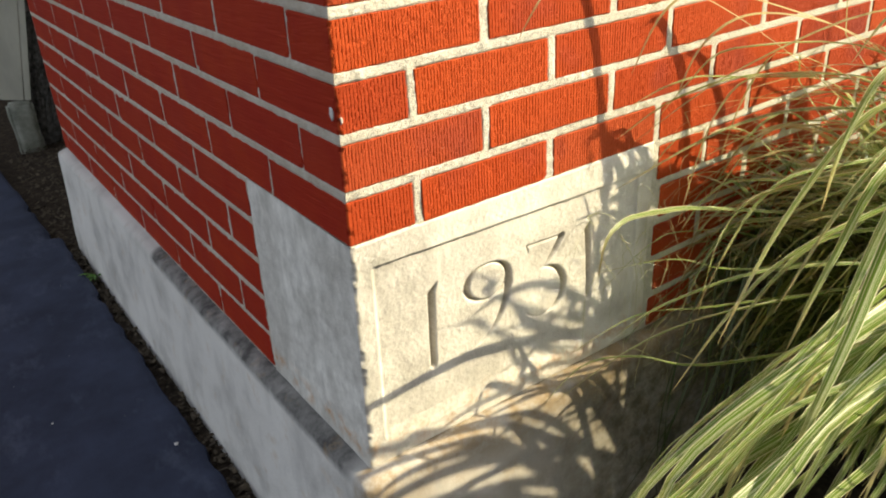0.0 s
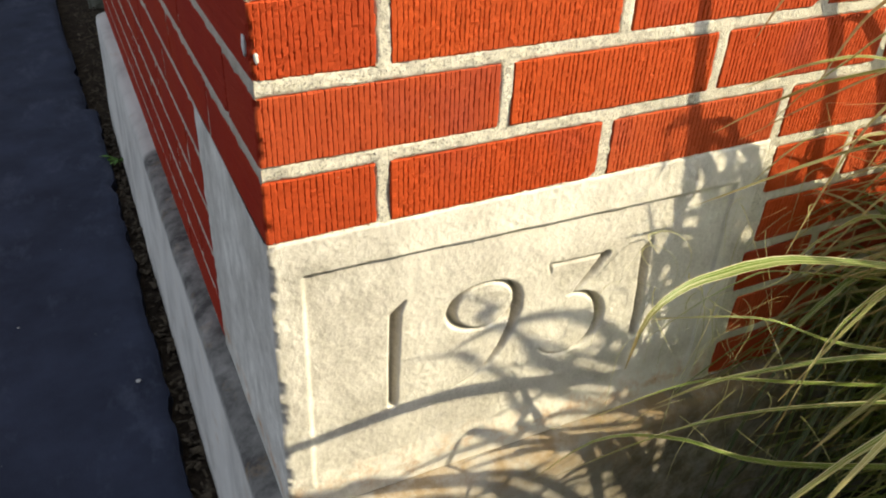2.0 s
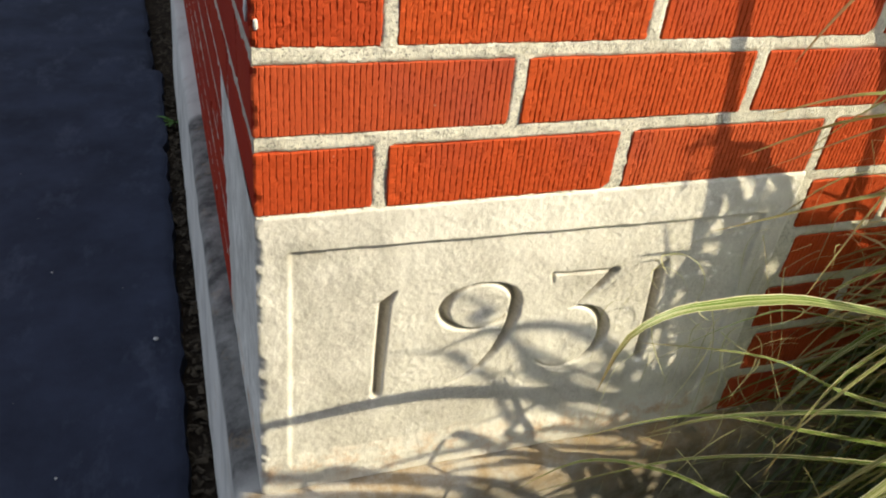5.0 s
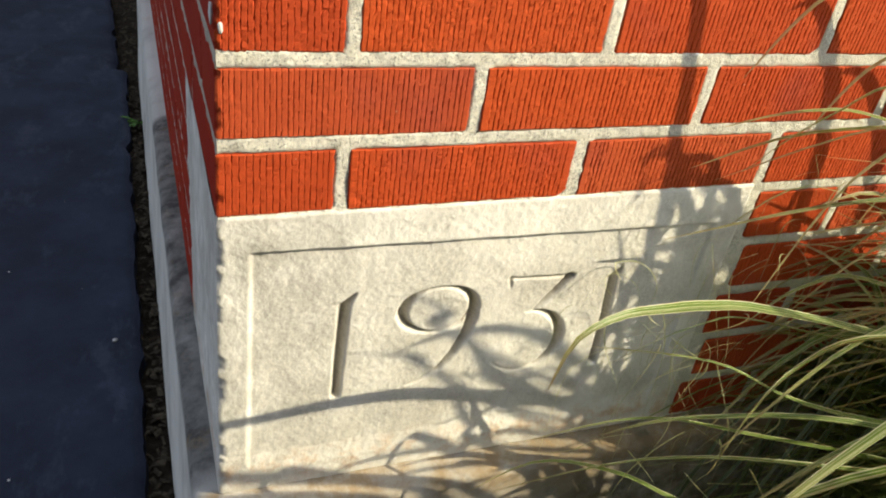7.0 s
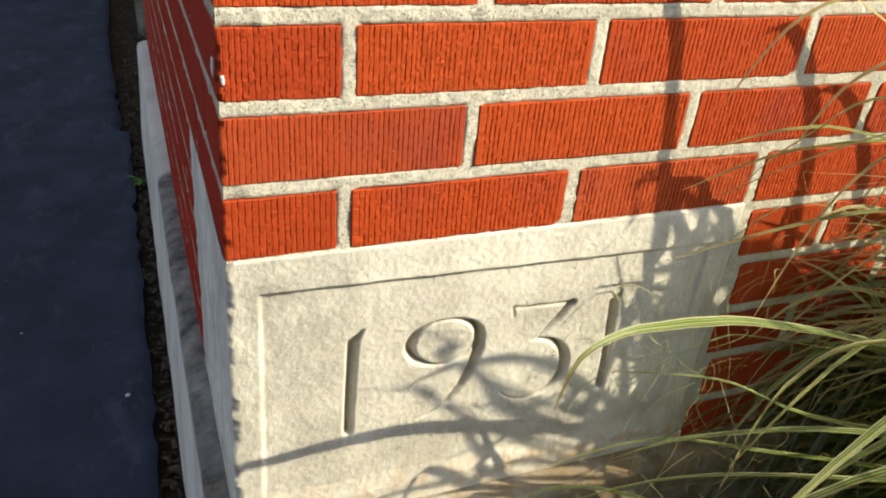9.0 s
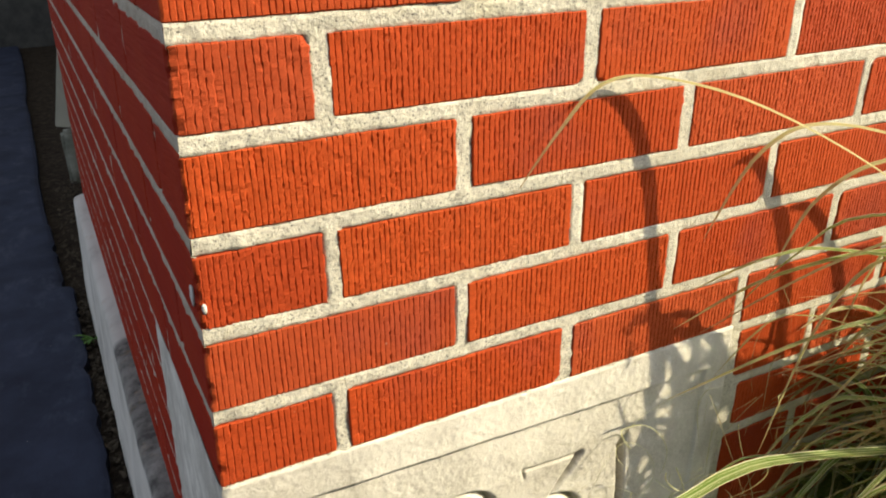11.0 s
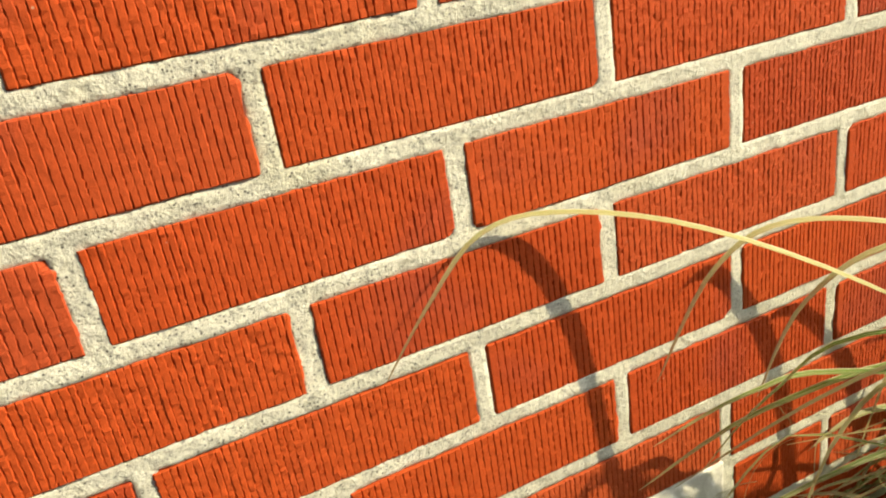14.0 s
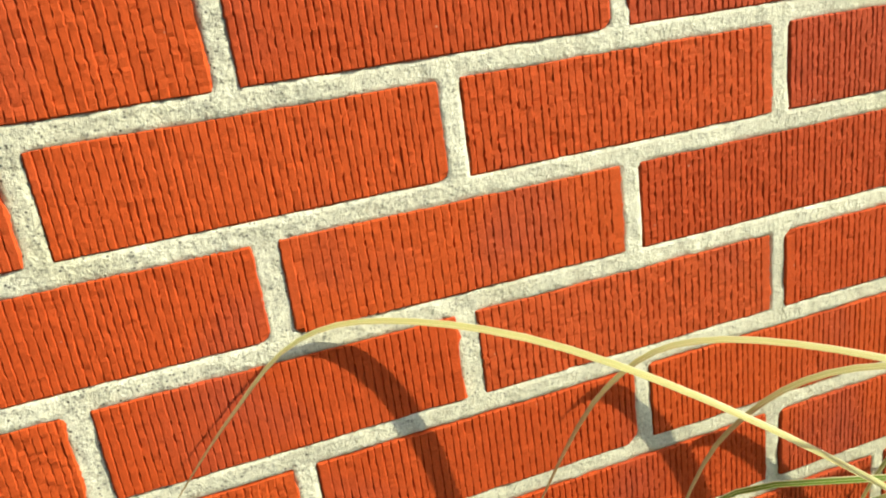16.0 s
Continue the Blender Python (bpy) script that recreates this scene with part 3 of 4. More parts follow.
def carved_year(P):
    """The year 1931, cut in a flat-topped old style."""
    cut = stroke(P, [(0.1165, 0.419), (0.118, 0.47), (0.1205, 0.538)], [0.0062, 0.0070, 0.0074])
    cut = np.maximum(cut, stroke(P, [(0.1205, 0.538), (0.131, 0.553)], [0.0074, 0.0016]))
    bowl = arc(0.218, 0.521, 0.038, 0.0285, 15, 375, 44)
    wid = [0.0016 + 0.0056 * abs(math.cos(radians(t))) ** 1.7 for t in np.linspace(15, 375, 44)]
    cut = np.maximum(cut, stroke(P, bowl, wid))
    tail = [(0.256, 0.522), (0.2565, 0.505), (0.251, 0.482), (0.241, 0.459), (0.226, 0.438), (0.205, 0.424), (0.184, 0.418)]
    cut = np.maximum(cut, stroke(P, tail, [0.0074, 0.0076, 0.0070, 0.0058, 0.0042, 0.0024, 0.0010]))
    cut = np.maximum(cut, stroke(P, [(0.291, 0.5515), (0.364, 0.548)], [0.0022, 0.0022]))
    cut = np.maximum(cut, stroke(P, [(0.292, 0.552), (0.2935, 0.541)], [0.003, 0.0016]))
    cut = np.maximum(cut, stroke(P, [(0.361, 0.547), (0.345, 0.527), (0.327, 0.507)], [0.0062, 0.006, 0.003]))
    low = arc(0.323, 0.463, 0.0425, 0.042, 98, -142, 34)
    wid = [0.0014 + 0.0066 * max(0.0, math.cos(radians(t))) ** 1.2 for t in np.linspace(98, -142, 34)]
    cut = np.maximum(cut, stroke(P, low, wid))
    cut = np.maximum(cut, stroke(P, [(0.421, 0.4155), (0.419, 0.48), (0.4145, 0.540)], [0.0072, 0.0068, 0.0068]))
    cut = np.maximum(cut, stroke(P, [(0.4145, 0.540), (0.421, 0.552)], [0.0068, 0.0018]))
    return cut


def cornerstone():
    r = np.random.default_rng(21)
    step = 0.0015
    nx, nz = int(STONE_W / step), int((Z0 - LEDGE_Z) / step)
    xs, zs = np.linspace(0, STONE_W, nx), np.linspace(LEDGE_Z, Z0 - 0.0008, nz)
    X, Z = np.meshgrid(xs, zs)
    P = np.stack([X, Z], -1)
    # sunk panel: sharp at the top and far edge, worn soft at the foot and near edge
    top = 0.6115 - 0.018 * (X - 0.035)
    left = 0.0255 + 0.018 * (Z - 0.339)
    sunk = (np.clip((X - left) / 0.0045, 0, 1) * np.clip((0.521 - X) / 0.0022, 0, 1)
            * np.clip((top - Z) / 0.0018, 0, 1) * np.clip((Z - 0.327) / 0.022, 0, 1))
    Y = sunk * 0.0034
    Y += np.minimum(carved_year(P), 1.0) * 0.0098
    Y += smooth_noise(X.shape, 14, r) * 0.0002 + smooth_noise(X.shape, 3, r) * 0.00016 + r.normal(0, 0.00011, X.shape)
    # battered vertical arris
    chip = np.clip(0.45 * smooth_noise((nz, 1), 4, r) + 0.5 * smooth_noise((nz, 1), 10, r) + 0.15, 0, 0.9)
    near = np.clip(1 - X / (0.004 + 0.0055 * chip), 0, 1)
    Y += near ** 1.6 * (0.0015 + 0.0026 * chip)
    Y[-3:] += np.array([0.0, 0.0006, 0.0018])[:, None]
    Y[:2] += np.array([0.0025, 0.0008])[:, None]
    Y += np.clip(1 - (STONE_W - X) / 0.004, 0, 1) * 0.003
    Xs = X + near ** 2 * chip * 0.0012 + corner_x(Z) * np.clip(1 - X / 0.05, 0, 1)
    verts = np.stack([Xs, Y, Z], -1).reshape(-1, 3)
    faces = [tuple(f) for f in grid_faces(nz, nx)]
    # the return along the side wall
    ns = 50
    ss = np.linspace(0, STONE_D, ns)
    base = len(verts)
    rows = []
    waves = smooth_noise((nz, ns), 9, r) * 0.0004
    for k, s in enumerate(ss):
        wob = waves[:, k]
        w = max(0.0, 1 - s / 0.012) ** 1.5
        off = wob - w * chip[:, 0] * 0.0004
        q = side_point(s)
        if k == 0:
            rows.append(verts.reshape(nz, nx, 3)[:, 0].copy())
        else:
            rows.append(np.stack([q[0] - off + corner_x(zs), np.full(nz, q[1]) + w * 0.002, zs], -1))
    S = np.array(rows)
    verts = np.vstack([verts, S.reshape(-1, 3)])
    faces += [tuple(f) for f in grid_faces(ns, nz, base)]
    # top, far side and foot
    b = len(verts)
    e = side_point(STONE_D)
    extra = [(STONE_W, 0.05, Z0 - 0.0008), (STONE_W, 0.05, LEDGE_Z), (e[0] + 0.03, e[1], Z0 - 0.0008), (e[0] + 0.03, e[1], LEDGE_Z)]
    verts = np.vstack([verts, extra])
    right = [i * nx + nx - 1 for i in range(nz)]
    faces.append(tuple(right[::-1] + [b + 1, b])[::-1])
    last = [base + (ns - 1) * nz + i for i in range(nz)]
    faces.append(tuple(last + [b + 2, b + 3]))
    topline = [(nz - 1) * nx + i for i in range(nx)]
    faces.append(tuple(topline + [b]))
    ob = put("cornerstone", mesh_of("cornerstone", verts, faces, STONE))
    return tagged(ob, "pale limestone cornerstone carved with the year 1931, chipped edge", "cornerstone", kind="structure")


cornerstone()

# ---- the far end of the side wall ----
def far_end():
    """The end of the yard past the side wall: a rough wall, and a grey board over a block."""
    r = np.random.default_rng(5)
    far, tilt = 3.2, 0.22
    nx, nz = 90, 150
    X, Z = np.meshgrid(np.linspace(-0.02, 0.3, nx), np.linspace(GROUND - 0.06, 1.6, nz))
    ribs = np.abs(np.sin(X * 95 + smooth_noise(X.shape, 7, r) * 1.3)) * 0.016
    Y = far + 0.03 - ribs + r.normal(0, 0.004, X.shape) + smooth_noise(X.shape, 4, r) * 0.006
    X = X + tilt * Z
    me = mesh_of("wall_rough", np.stack([X, Y, Z], -1).reshape(-1, 3), grid_faces(nz, nx), BARK, False)
    tagged(put("wall_rough", me), "rough dark furrowed face past the end of the side wall", "wall", kind="structure")

    board = tagged(new("board"), "weathered grey painted boards leaning on a concrete block", "board")
    board.matrix_world = pose(0, far - 0.01, 0.168) @ Matrix.Rotation(math.atan(tilt), 4, "Y")
    bpy.context.view_layer.update()
    for x0, x1 in ((-0.112, -0.018), (-0.014, 0.012)):
        bm = bmesh.new()
        box(bm, x0, x1, -0.012, 0.012, 0, 1.6, 0.003)
        part("plank", bm, GREY_PAINT, board)
    bm = bmesh.new()
    box(bm, -0.098, 0.012, far - 0.05, far + 0.03, GROUND - 0.06, 0.165, 0.012)
    bmesh.ops.subdivide_edges(bm, edges=bm.edges[:], cuts=3, use_grid_fill=True)
    for v in bm.verts:
        v.co += noise.noise_vector(v.co * 9) * 0.006
    block = part("concrete_block", bm, BLOCK, None, "", True)
    tagged(block, "mossy concrete block under the grey boards", "block")
    dim = plain_material("dim_render", (0.05, 0.05, 0.05), (0.11, 0.11, 0.1), 8)
    bm = bmesh.new()
    box(bm, -5.0, 3.0, 7.3, 7.5, GROUND - 0.05, TOP_Z, 0.01)
    tagged(part("wall_back", bm, dim, None), "plain dark rendered wall closing the yard", "wall", kind="structure")
    # unseen wall, added behind the camera to hold skylight off the brick front
    bm = bmesh.new()
    box(bm, -3.5, 2.6, -3.2, -3.0, GROUND - 0.05, 4.6, 0.01)
    tagged(part("wall_opposite", bm, dim, None), "plain dark wall added out of view to cut skylight on the brick front", "wall", kind="structure")


far_end()

# ---- ornamental grass ----
def leaf_mesh(name, pts, width, mat, fold=0.25, twist=0.0, segs=26, lean=0.0):
    """A long folded leaf along a smooth curve through pts."""
    P = np.array(pts, float)
    t = np.linspace(0, len(P) - 1, segs + 1)
    Q = []
    for u in t:
        i = min(int(u), len(P) - 2)
        f = u - i
        p0, p1, p2, p3 = P[max(i - 1, 0)], P[i], P[i + 1], P[min(i + 2, len(P) - 1)]
        Q.append(0.5 * (2 * p1 + (p2 - p0) * f + (2 * p0 - 5 * p1 + 4 * p2 - p3) * f * f + (3 * p1 - p0 - 3 * p2 + p3) * f ** 3))
    Q = np.array(Q)
    T = np.gradient(Q, axis=0)
    T /= np.linalg.norm(T, axis=1)[:, None] + 1e-9
    across = np.cross(T, (0, 0, 1.0))
    across /= np.linalg.norm(across, axis=1)[:, None] + 1e-6
    for i in range(1, len(across)):
        if across[i] @ across[i - 1] < 0:
            across[i] *= -1
    up = np.cross(across, T)
    s = np.linspace(0, 1, segs + 1)
    w = width * np.clip(0.55 + 1.6 * s, 0, 1) * np.clip((1 - s) * 2.4, 0, 1) ** 0.8 + 0.0004
    ang = lean + twist * s
    A = across * np.cos(ang)[:, None] + up * np.sin(ang)[:, None]
    U = np.cross(A, T)
    L, R = Q - A * w[:, None] / 2, Q + A * w[:, None] / 2
    C = Q - U * (w * fold)[:, None]
    V = np.stack([L, (L + C) / 2 - U * (w * fold * 0.2)[:, None], C, (R + C) / 2 - U * (w * fold * 0.2)[:, None], R], 1).reshape(-1, 3)
    V[:, 1] = np.minimum(V[:, 1], -0.004)
    uv = np.array([(k / 4, q) for q in s for k in range(5)])
    return mesh_of(name, V, grid_faces(segs + 1, 5), mat, True, uv)


def arching(root, az, e0, length, droop, power, wob, r, n=12):
    """Points of a leaf that rises at e0 degrees, then bends over."""
    p, pts = np.array(root, float), [np.array(root, float)]
    ds = length / n
    for i in range(n):
        s = (i + 0.5) / n
        e = radians(e0 - droop * s ** power)
        b = radians(az + wob * math.sin(3 * s))
        p = p + ds * np.array([math.cos(e) * math.cos(b), math.cos(e) * math.sin(b), math.sin(e)])
        q = p.copy()
        if q[1] > -0.008:
            q[1] = -0.008
        pts.append(q)
        p = q
    return pts


GRASS_AT = (1.12, -0.42)
grass = tagged(new("ornamental_grass"), "variegated green and cream ornamental grass clump arching against the wall", "grass")
grass.location = (*GRASS_AT, GROUND - 0.03)
bpy.context.view_layer.update()
BACK = Matrix.Translation((-GRASS_AT[0], -GRASS_AT[1], -(GROUND - 0.03)))


def add_leaf(pts, width, mat, r):
    me = leaf_mesh("leaf", pts, width, mat, r.uniform(0.1, 0.3), r.normal(0, 0.5))
    me.transform(BACK)
    ob = new("leaf", me)
    ob.parent = grass


# leaves that stand out on their own: a rising haunch, the crest, the bend and the tip
r = np.random.default_rng(11)


def hero(width, dry, crest, bend, tip, beyond=None, clear=False):
    root = np.array((1.10 + r.normal(0, 0.04), -0.40 + r.normal(0, 0.04), GROUND - 0.03))
    c = np.array(crest)
    knee = root + (c - root) * (0.2, 0.2, 0.62)
    haunch = root + (c - root) * (0.55, 0.55, 0.94)
    if clear and dims([root, knee, haunch, c, bend, tip]):
        return
    add_leaf([root, knee, haunch, c, bend, tip] + ([beyond] if beyond else []), width, LEAF_DRY if dry else LEAF, r)


def shadow_of(Q):
    """Where the sun throws points onto the front wall: x and z."""
    Q = np.asarray(Q, float)
    return Q[:, 0] + 1.604 * Q[:, 1], Q[:, 2] + 1.396 * Q[:, 1]


def dims(pts):
    """How often a leaf would shade the open part of the stone or the bare bricks above it."""
    P = np.array([np.asarray(p, float) for p in pts])
    t = np.linspace(0, len(P) - 1, 8 * len(P))
    sx, sz = shadow_of(np.stack([np.interp(t, np.arange(len(P)), P[:, k]) for k in range(3)], 1))
    return (((sx > -0.05) & (sx < 0.40) & (sz > 0.0) & (sz < 0.67)) | ((sx > 0) & (sx < 0.52) & (sz >= 0.62) & (sz < 1.1))).sum()


def shade(Q):
    """How many points of a leaf keep the sun off the stone and its plinth, and how many off the bricks beside it."""
    sx, sz = Q[:, 0] + 1.604 * Q[:, 1], Q[:, 2] + 1.396 * Q[:, 1]
    return ((sx < 0.47) & (sz > -0.1) & (sz < 0.63)).sum(), ((sx > 0.57) & (sx < 0.98) & (sz > 0.28) & (sz < 0.82)).sum()


def overhead(width, k0, k1, *shadow):
    """A long leaf that arches high over the clump and throws its shadow along the given line on the stone, tip first."""
    n = len(shadow)
    line = [np.array((x, 0, z)) + (k0 + (k1 - k0) * i / (n - 1)) * np.array((1.604, -1, 1.396)) for i, (x, z) in enumerate(shadow)]
    root = np.array((1.72 + r.normal(0, 0.05), -0.38 + r.normal(0, 0.03), GROUND - 0.03))
    haunch = line[-1] * 0.35 + root * 0.65
    haunch[2] = line[-1][2] * 0.62
    me = leaf_mesh("leaf", [root, haunch] + line[::-1], width, LEAF, 0.15, 0.2, 36)
    me.transform(BACK)
    new("leaf", me).parent = grass


def edgewise(pts, width):
    """A dry leaf that bends over with its blade on edge."""
    me = leaf_mesh("leaf", pts, width, LEAF_DRY, 0.1, 0.15, 40, radians(6))
    me.transform(BACK)
    new("leaf", me).parent = grass


edgewise([(1.12, -0.34, -0.06), (1.0, -0.25, 0.36), (0.84, -0.2, 0.62), (0.72, -0.158, 0.742), (0.594, -0.099, 0.843), (0.487, -0.047, 0.906), (0.40, -0.016, 0.934), (0.345, -0.008, 0.933), (0.30, -0.014, 0.9), (0.262, -0.02, 0.862)], 0.0072)
edgewise([(1.20, -0.36, -0.06), (1.13, -0.30, 0.36), (0.99, -0.215, 0.64), (0.86, -0.14, 0.77), (0.73, -0.075, 0.835), (0.60, -0.03, 0.872), (0.53, -0.016, 0.85), (0.47, -0.018, 0.775)], 0.0090)
edgewise([(1.24, -0.34, -0.06), (1.18, -0.28, 0.38), (1.06, -0.2, 0.62), (0.94, -0.13, 0.74), (0.83, -0.08, 0.80), (0.70, -0.04, 0.825), (0.62, -0.02, 0.79), (0.57, -0.02, 0.72)], 0.0085)
add_leaf([(1.10, -0.36, -0.06), (0.97, -0.22, 0.3), (0.80, -0.145, 0.48), (0.655, -0.14, 0.544), (0.467, -0.147, 0.611), (0.389, -0.158, 0.634), (0.33, -0.178, 0.655),
          (0.275, -0.195, 0.67), (0.235, -0.205, 0.661), (0.219, -0.21, 0.62)], 0.0100, LEAF, r)
hero(0.0085, False, (0.58, -0.162, 0.477), (0.476, -0.114, 0.513), (0.359, -0.060, 0.506))
hero(0.0115, False, (0.50, -0.255, 0.668), (0.415, -0.234, 0.625), (0.390, -0.228, 0.500))
hero(0.0100, False, (0.633, -0.242, 0.655), (0.527, -0.206, 0.621), (0.451, -0.181, 0.466))
hero(0.0120, False, (0.70, -0.230, 0.520), (0.58, -0.215, 0.480), (0.48, -0.210, 0.40))
hero(0.0110, False, (0.58, -0.205, 0.436), (0.408, -0.142, 0.418), (0.262, -0.087, 0.334))
hero(0.0100, False, (0.506, -0.171, 0.337), (0.397, -0.129, 0.381), (0.313, -0.097, 0.385), (0.250, -0.072, 0.319))
hero(0.0090, False, (0.62, -0.193, 0.476), (0.460, -0.124, 0.447), (0.384, -0.092, 0.403))
hero(0.0070, False, (0.62, -0.075, 0.752), (0.53, -0.05, 0.757), (0.45, -0.035, 0.735))
hero(0.0100, False, (0.70, -0.10, 0.50), (0.61, -0.085, 0.47), (0.545, -0.08, 0.36))
hero(0.0085, False, (0.70, -0.10, 0.745), (0.549, -0.05, 0.735), (0.445, -0.02, 0.685))
hero(0.0080, True, (0.74, -0.12, 0.66), (0.65, -0.09, 0.62), (0.575, -0.07, 0.50))
hero(0.0140, False, (0.487, -0.362, 0.800), (0.350, -0.353, 0.709), (0.262, -0.348, 0.580))
hero(0.0150, False, (0.472, -0.415, 0.620), (0.265, -0.420, 0.570), (0.089, -0.424, 0.500))
hero(0.0190, False, (0.40, -0.465, 0.79), (0.278, -0.470, 0.625), (0.203, -0.470, 0.48))
hero(0.0120, False, (0.46, -0.425, 0.76), (0.340, -0.430, 0.606), (0.274, -0.430, 0.495))
hero(0.0100, False, (0.50, -0.370, 0.850), (0.420, -0.365, 0.79), (0.403, -0.360, 0.70))
hero(0.0125, False, (0.52, -0.375, 0.735), (0.405, -0.380, 0.64), (0.345, -0.380, 0.55))
hero(0.0150, False, (0.42, -0.480, 0.44), (0.226, -0.500, 0.47), (0.06, -0.515, 0.43))
hero(0.0075, False, (0.60, -0.06, 0.50), (0.50, -0.05, 0.505), (0.395, -0.035, 0.44))
hero(0.0090, False, (0.55, -0.12, 0.40), (0.42, -0.10, 0.43), (0.30, -0.08, 0.40))
hero(0.0080, False, (0.80, -0.15, 0.68), (0.62, -0.09, 0.68), (0.435, -0.03, 0.61))
hero(0.0070, True, (0.777, -0.200, 0.838), (0.600, -0.091, 0.764), (0.480, -0.020, 0.670))
hero(0.0080, False, (0.610, -0.098, 0.802), (0.543, -0.057, 0.753), (0.495, -0.030, 0.680))
hero(0.0130, False, (0.52, -0.360, 0.66), (0.36, -0.33, 0.62), (0.24, -0.31, 0.50))
hero(0.0120, False, (0.55, -0.440, 0.72), (0.38, -0.44, 0.66), (0.25, -0.44, 0.52))
hero(0.0140, False, (0.60, -0.480, 0.78), (0.42, -0.50, 0.72), (0.30, -0.52, 0.58))
hero(0.0120, False, (0.60, -0.370, 0.76), (0.47, -0.36, 0.71), (0.36, -0.35, 0.58))
# long leaves overhead, known by the shadows that they throw on the stone
overhead(0.0058, 0.29, 0.33, (0.066, 0.265), (0.11, 0.300), (0.18, 0.314), (0.28, 0.308), (0.39, 0.298))
overhead(0.0055, 0.29, 0.33, (0.10, 0.245), (0.157, 0.272), (0.22, 0.275), (0.29, 0.262), (0.36, 0.244))
overhead(0.0045, 0.28, 0.32, (0.09, 0.19), (0.15, 0.222), (0.24, 0.235), (0.34, 0.222))
overhead(0.0045, 0.28, 0.32, (0.10, 0.125), (0.17, 0.172), (0.26, 0.188), (0.36, 0.172), (0.44, 0.14))
overhead(0.0050, 0.28, 0.32, (0.15, 0.08), (0.22, 0.125), (0.31, 0.138), (0.42, 0.11))
overhead(0.0040, 0.28, 0.32, (0.24, 0.21), (0.30, 0.235), (0.37, 0.235), (0.45, 0.21))
overhead(0.0075, 0.27, 0.31, (0.146, 0.435), (0.174, 0.468), (0.225, 0.490), (0.29, 0.491), (0.345, 0.474), (0.39, 0.44))
overhead(0.0110, 0.28, 0.31, (0.258, 0.495), (0.278, 0.455), (0.305, 0.418), (0.345, 0.39))
overhead(0.0075, 0.29, 0.31, (0.237, 0.445), (0.262, 0.39), (0.287, 0.340), (0.325, 0.29))
overhead(0.0045, 0.27, 0.30, (0.18, 0.551), (0.213, 0.537), (0.240, 0.514), (0.262, 0.475))
overhead(0.0045, 0.28, 0.31, (0.13, 0.482), (0.185, 0.472), (0.218, 0.456), (0.238, 0.430))
overhead(0.0040, 0.28, 0.31, (0.212, 0.334), (0.250, 0.356), (0.304, 0.363), (0.36, 0.35))
overhead(0.0035, 0.29, 0.32, (0.21, 0.438), (0.28, 0.424), (0.35, 0.409), (0.42, 0.39))
overhead(0.0090, 0.26, 0.30, (0.33, 0.470), (0.365, 0.455), (0.40, 0.42), (0.43, 0.37))
overhead(0.0040, 0.24, 0.28, (0.33, 0.555), (0.37, 0.595), (0.41, 0.640), (0.46, 0.67))
overhead(0.0040, 0.24, 0.28, (0.35, 0.52), (0.40, 0.57), (0.44, 0.62), (0.49, 0.65))
# the crown beyond, which keeps most of the sun off the far end of the stone and the bricks next to it
for k in range(30):
    x, z, rise = r.uniform(0.405, 0.49), r.uniform(0.33, 0.585), r.normal(0, 0.05)
    overhead(r.uniform(0.007, 0.014), r.uniform(0.27, 0.3), r.uniform(0.3, 0.34), (x, z - 0.03), (x + 0.035, z), (x + 0.08, z + rise * 0.5), (x + 0.14, z + rise))
for k in range(18):
    x, z, rise = r.uniform(0.57, 0.86), r.uniform(0.26, 0.6), r.normal(0, 0.06)
    overhead(r.uniform(0.008, 0.016), r.uniform(0.25, 0.28), r.uniform(0.3, 0.36), (x, z - 0.04), (x + 0.04, z), (x + 0.1, z + rise * 0.5), (x + 0.2, z + rise))
# leaves that hang before the bricks next to the stone
for k in range(16):
    x, y, z = r.uniform(0.62, 0.8), r.uniform(-0.2, -0.09), r.uniform(0.5, 0.76)
    dx, dz = r.uniform(0.1, 0.2), r.uniform(0.06, 0.24)
    hero(r.uniform(0.004, 0.009), r.random() < 0.3, (x, y, z), (x - dx * 0.6, y * r.uniform(0.6, 1.1), z - dz * r.uniform(0.1, 0.3)), (x - dx, y * r.uniform(0.4, 1.3), z - dz), clear=True)
# a fan of broad leaves that fall forward over the open corner
for k in range(75):
    f, low = r.random(), abs(r.normal(0, 0.055))
    y = -0.29 - 0.16 * r.random() - low * 0.6
    x1 = 0.06 + 0.34 * f + (y + 0.3) * 0.6
    z1 = 0.415 + 0.05 * f - (y + 0.3) * 0.9 - low * 1.4
    top = (x1 + r.uniform(0.3, 0.42), y + r.uniform(-0.03, 0.03), z1 + r.uniform(0.03, 0.1))
    hero(0.006 + 0.013 * r.random() ** 1.6, r.random() < 0.04, top, (x1 + 0.17, y, z1 + r.uniform(0.03, 0.055)), (x1, y + r.uniform(-0.02, 0.03), z1 - 0.01),
         (x1 - r.uniform(0.05, 0.1), y, z1 - r.uniform(0.06, 0.13)), clear=True)
# sunlit leaves that lean out over the fan
for k in range(16):
    x, y, z = r.uniform(0.48, 0.66), r.uniform(-0.40, -0.34), r.uniform(0.58, 0.74)
    hero(r.uniform(0.007, 0.0125), False, (x, y, z), (x - 0.11, y + 0.01, z - r.uniform(0.01, 0.04)), (x - r.uniform(0.18, 0.24), y + 0.02, z - r.uniform(0.1, 0.18)), clear=True)
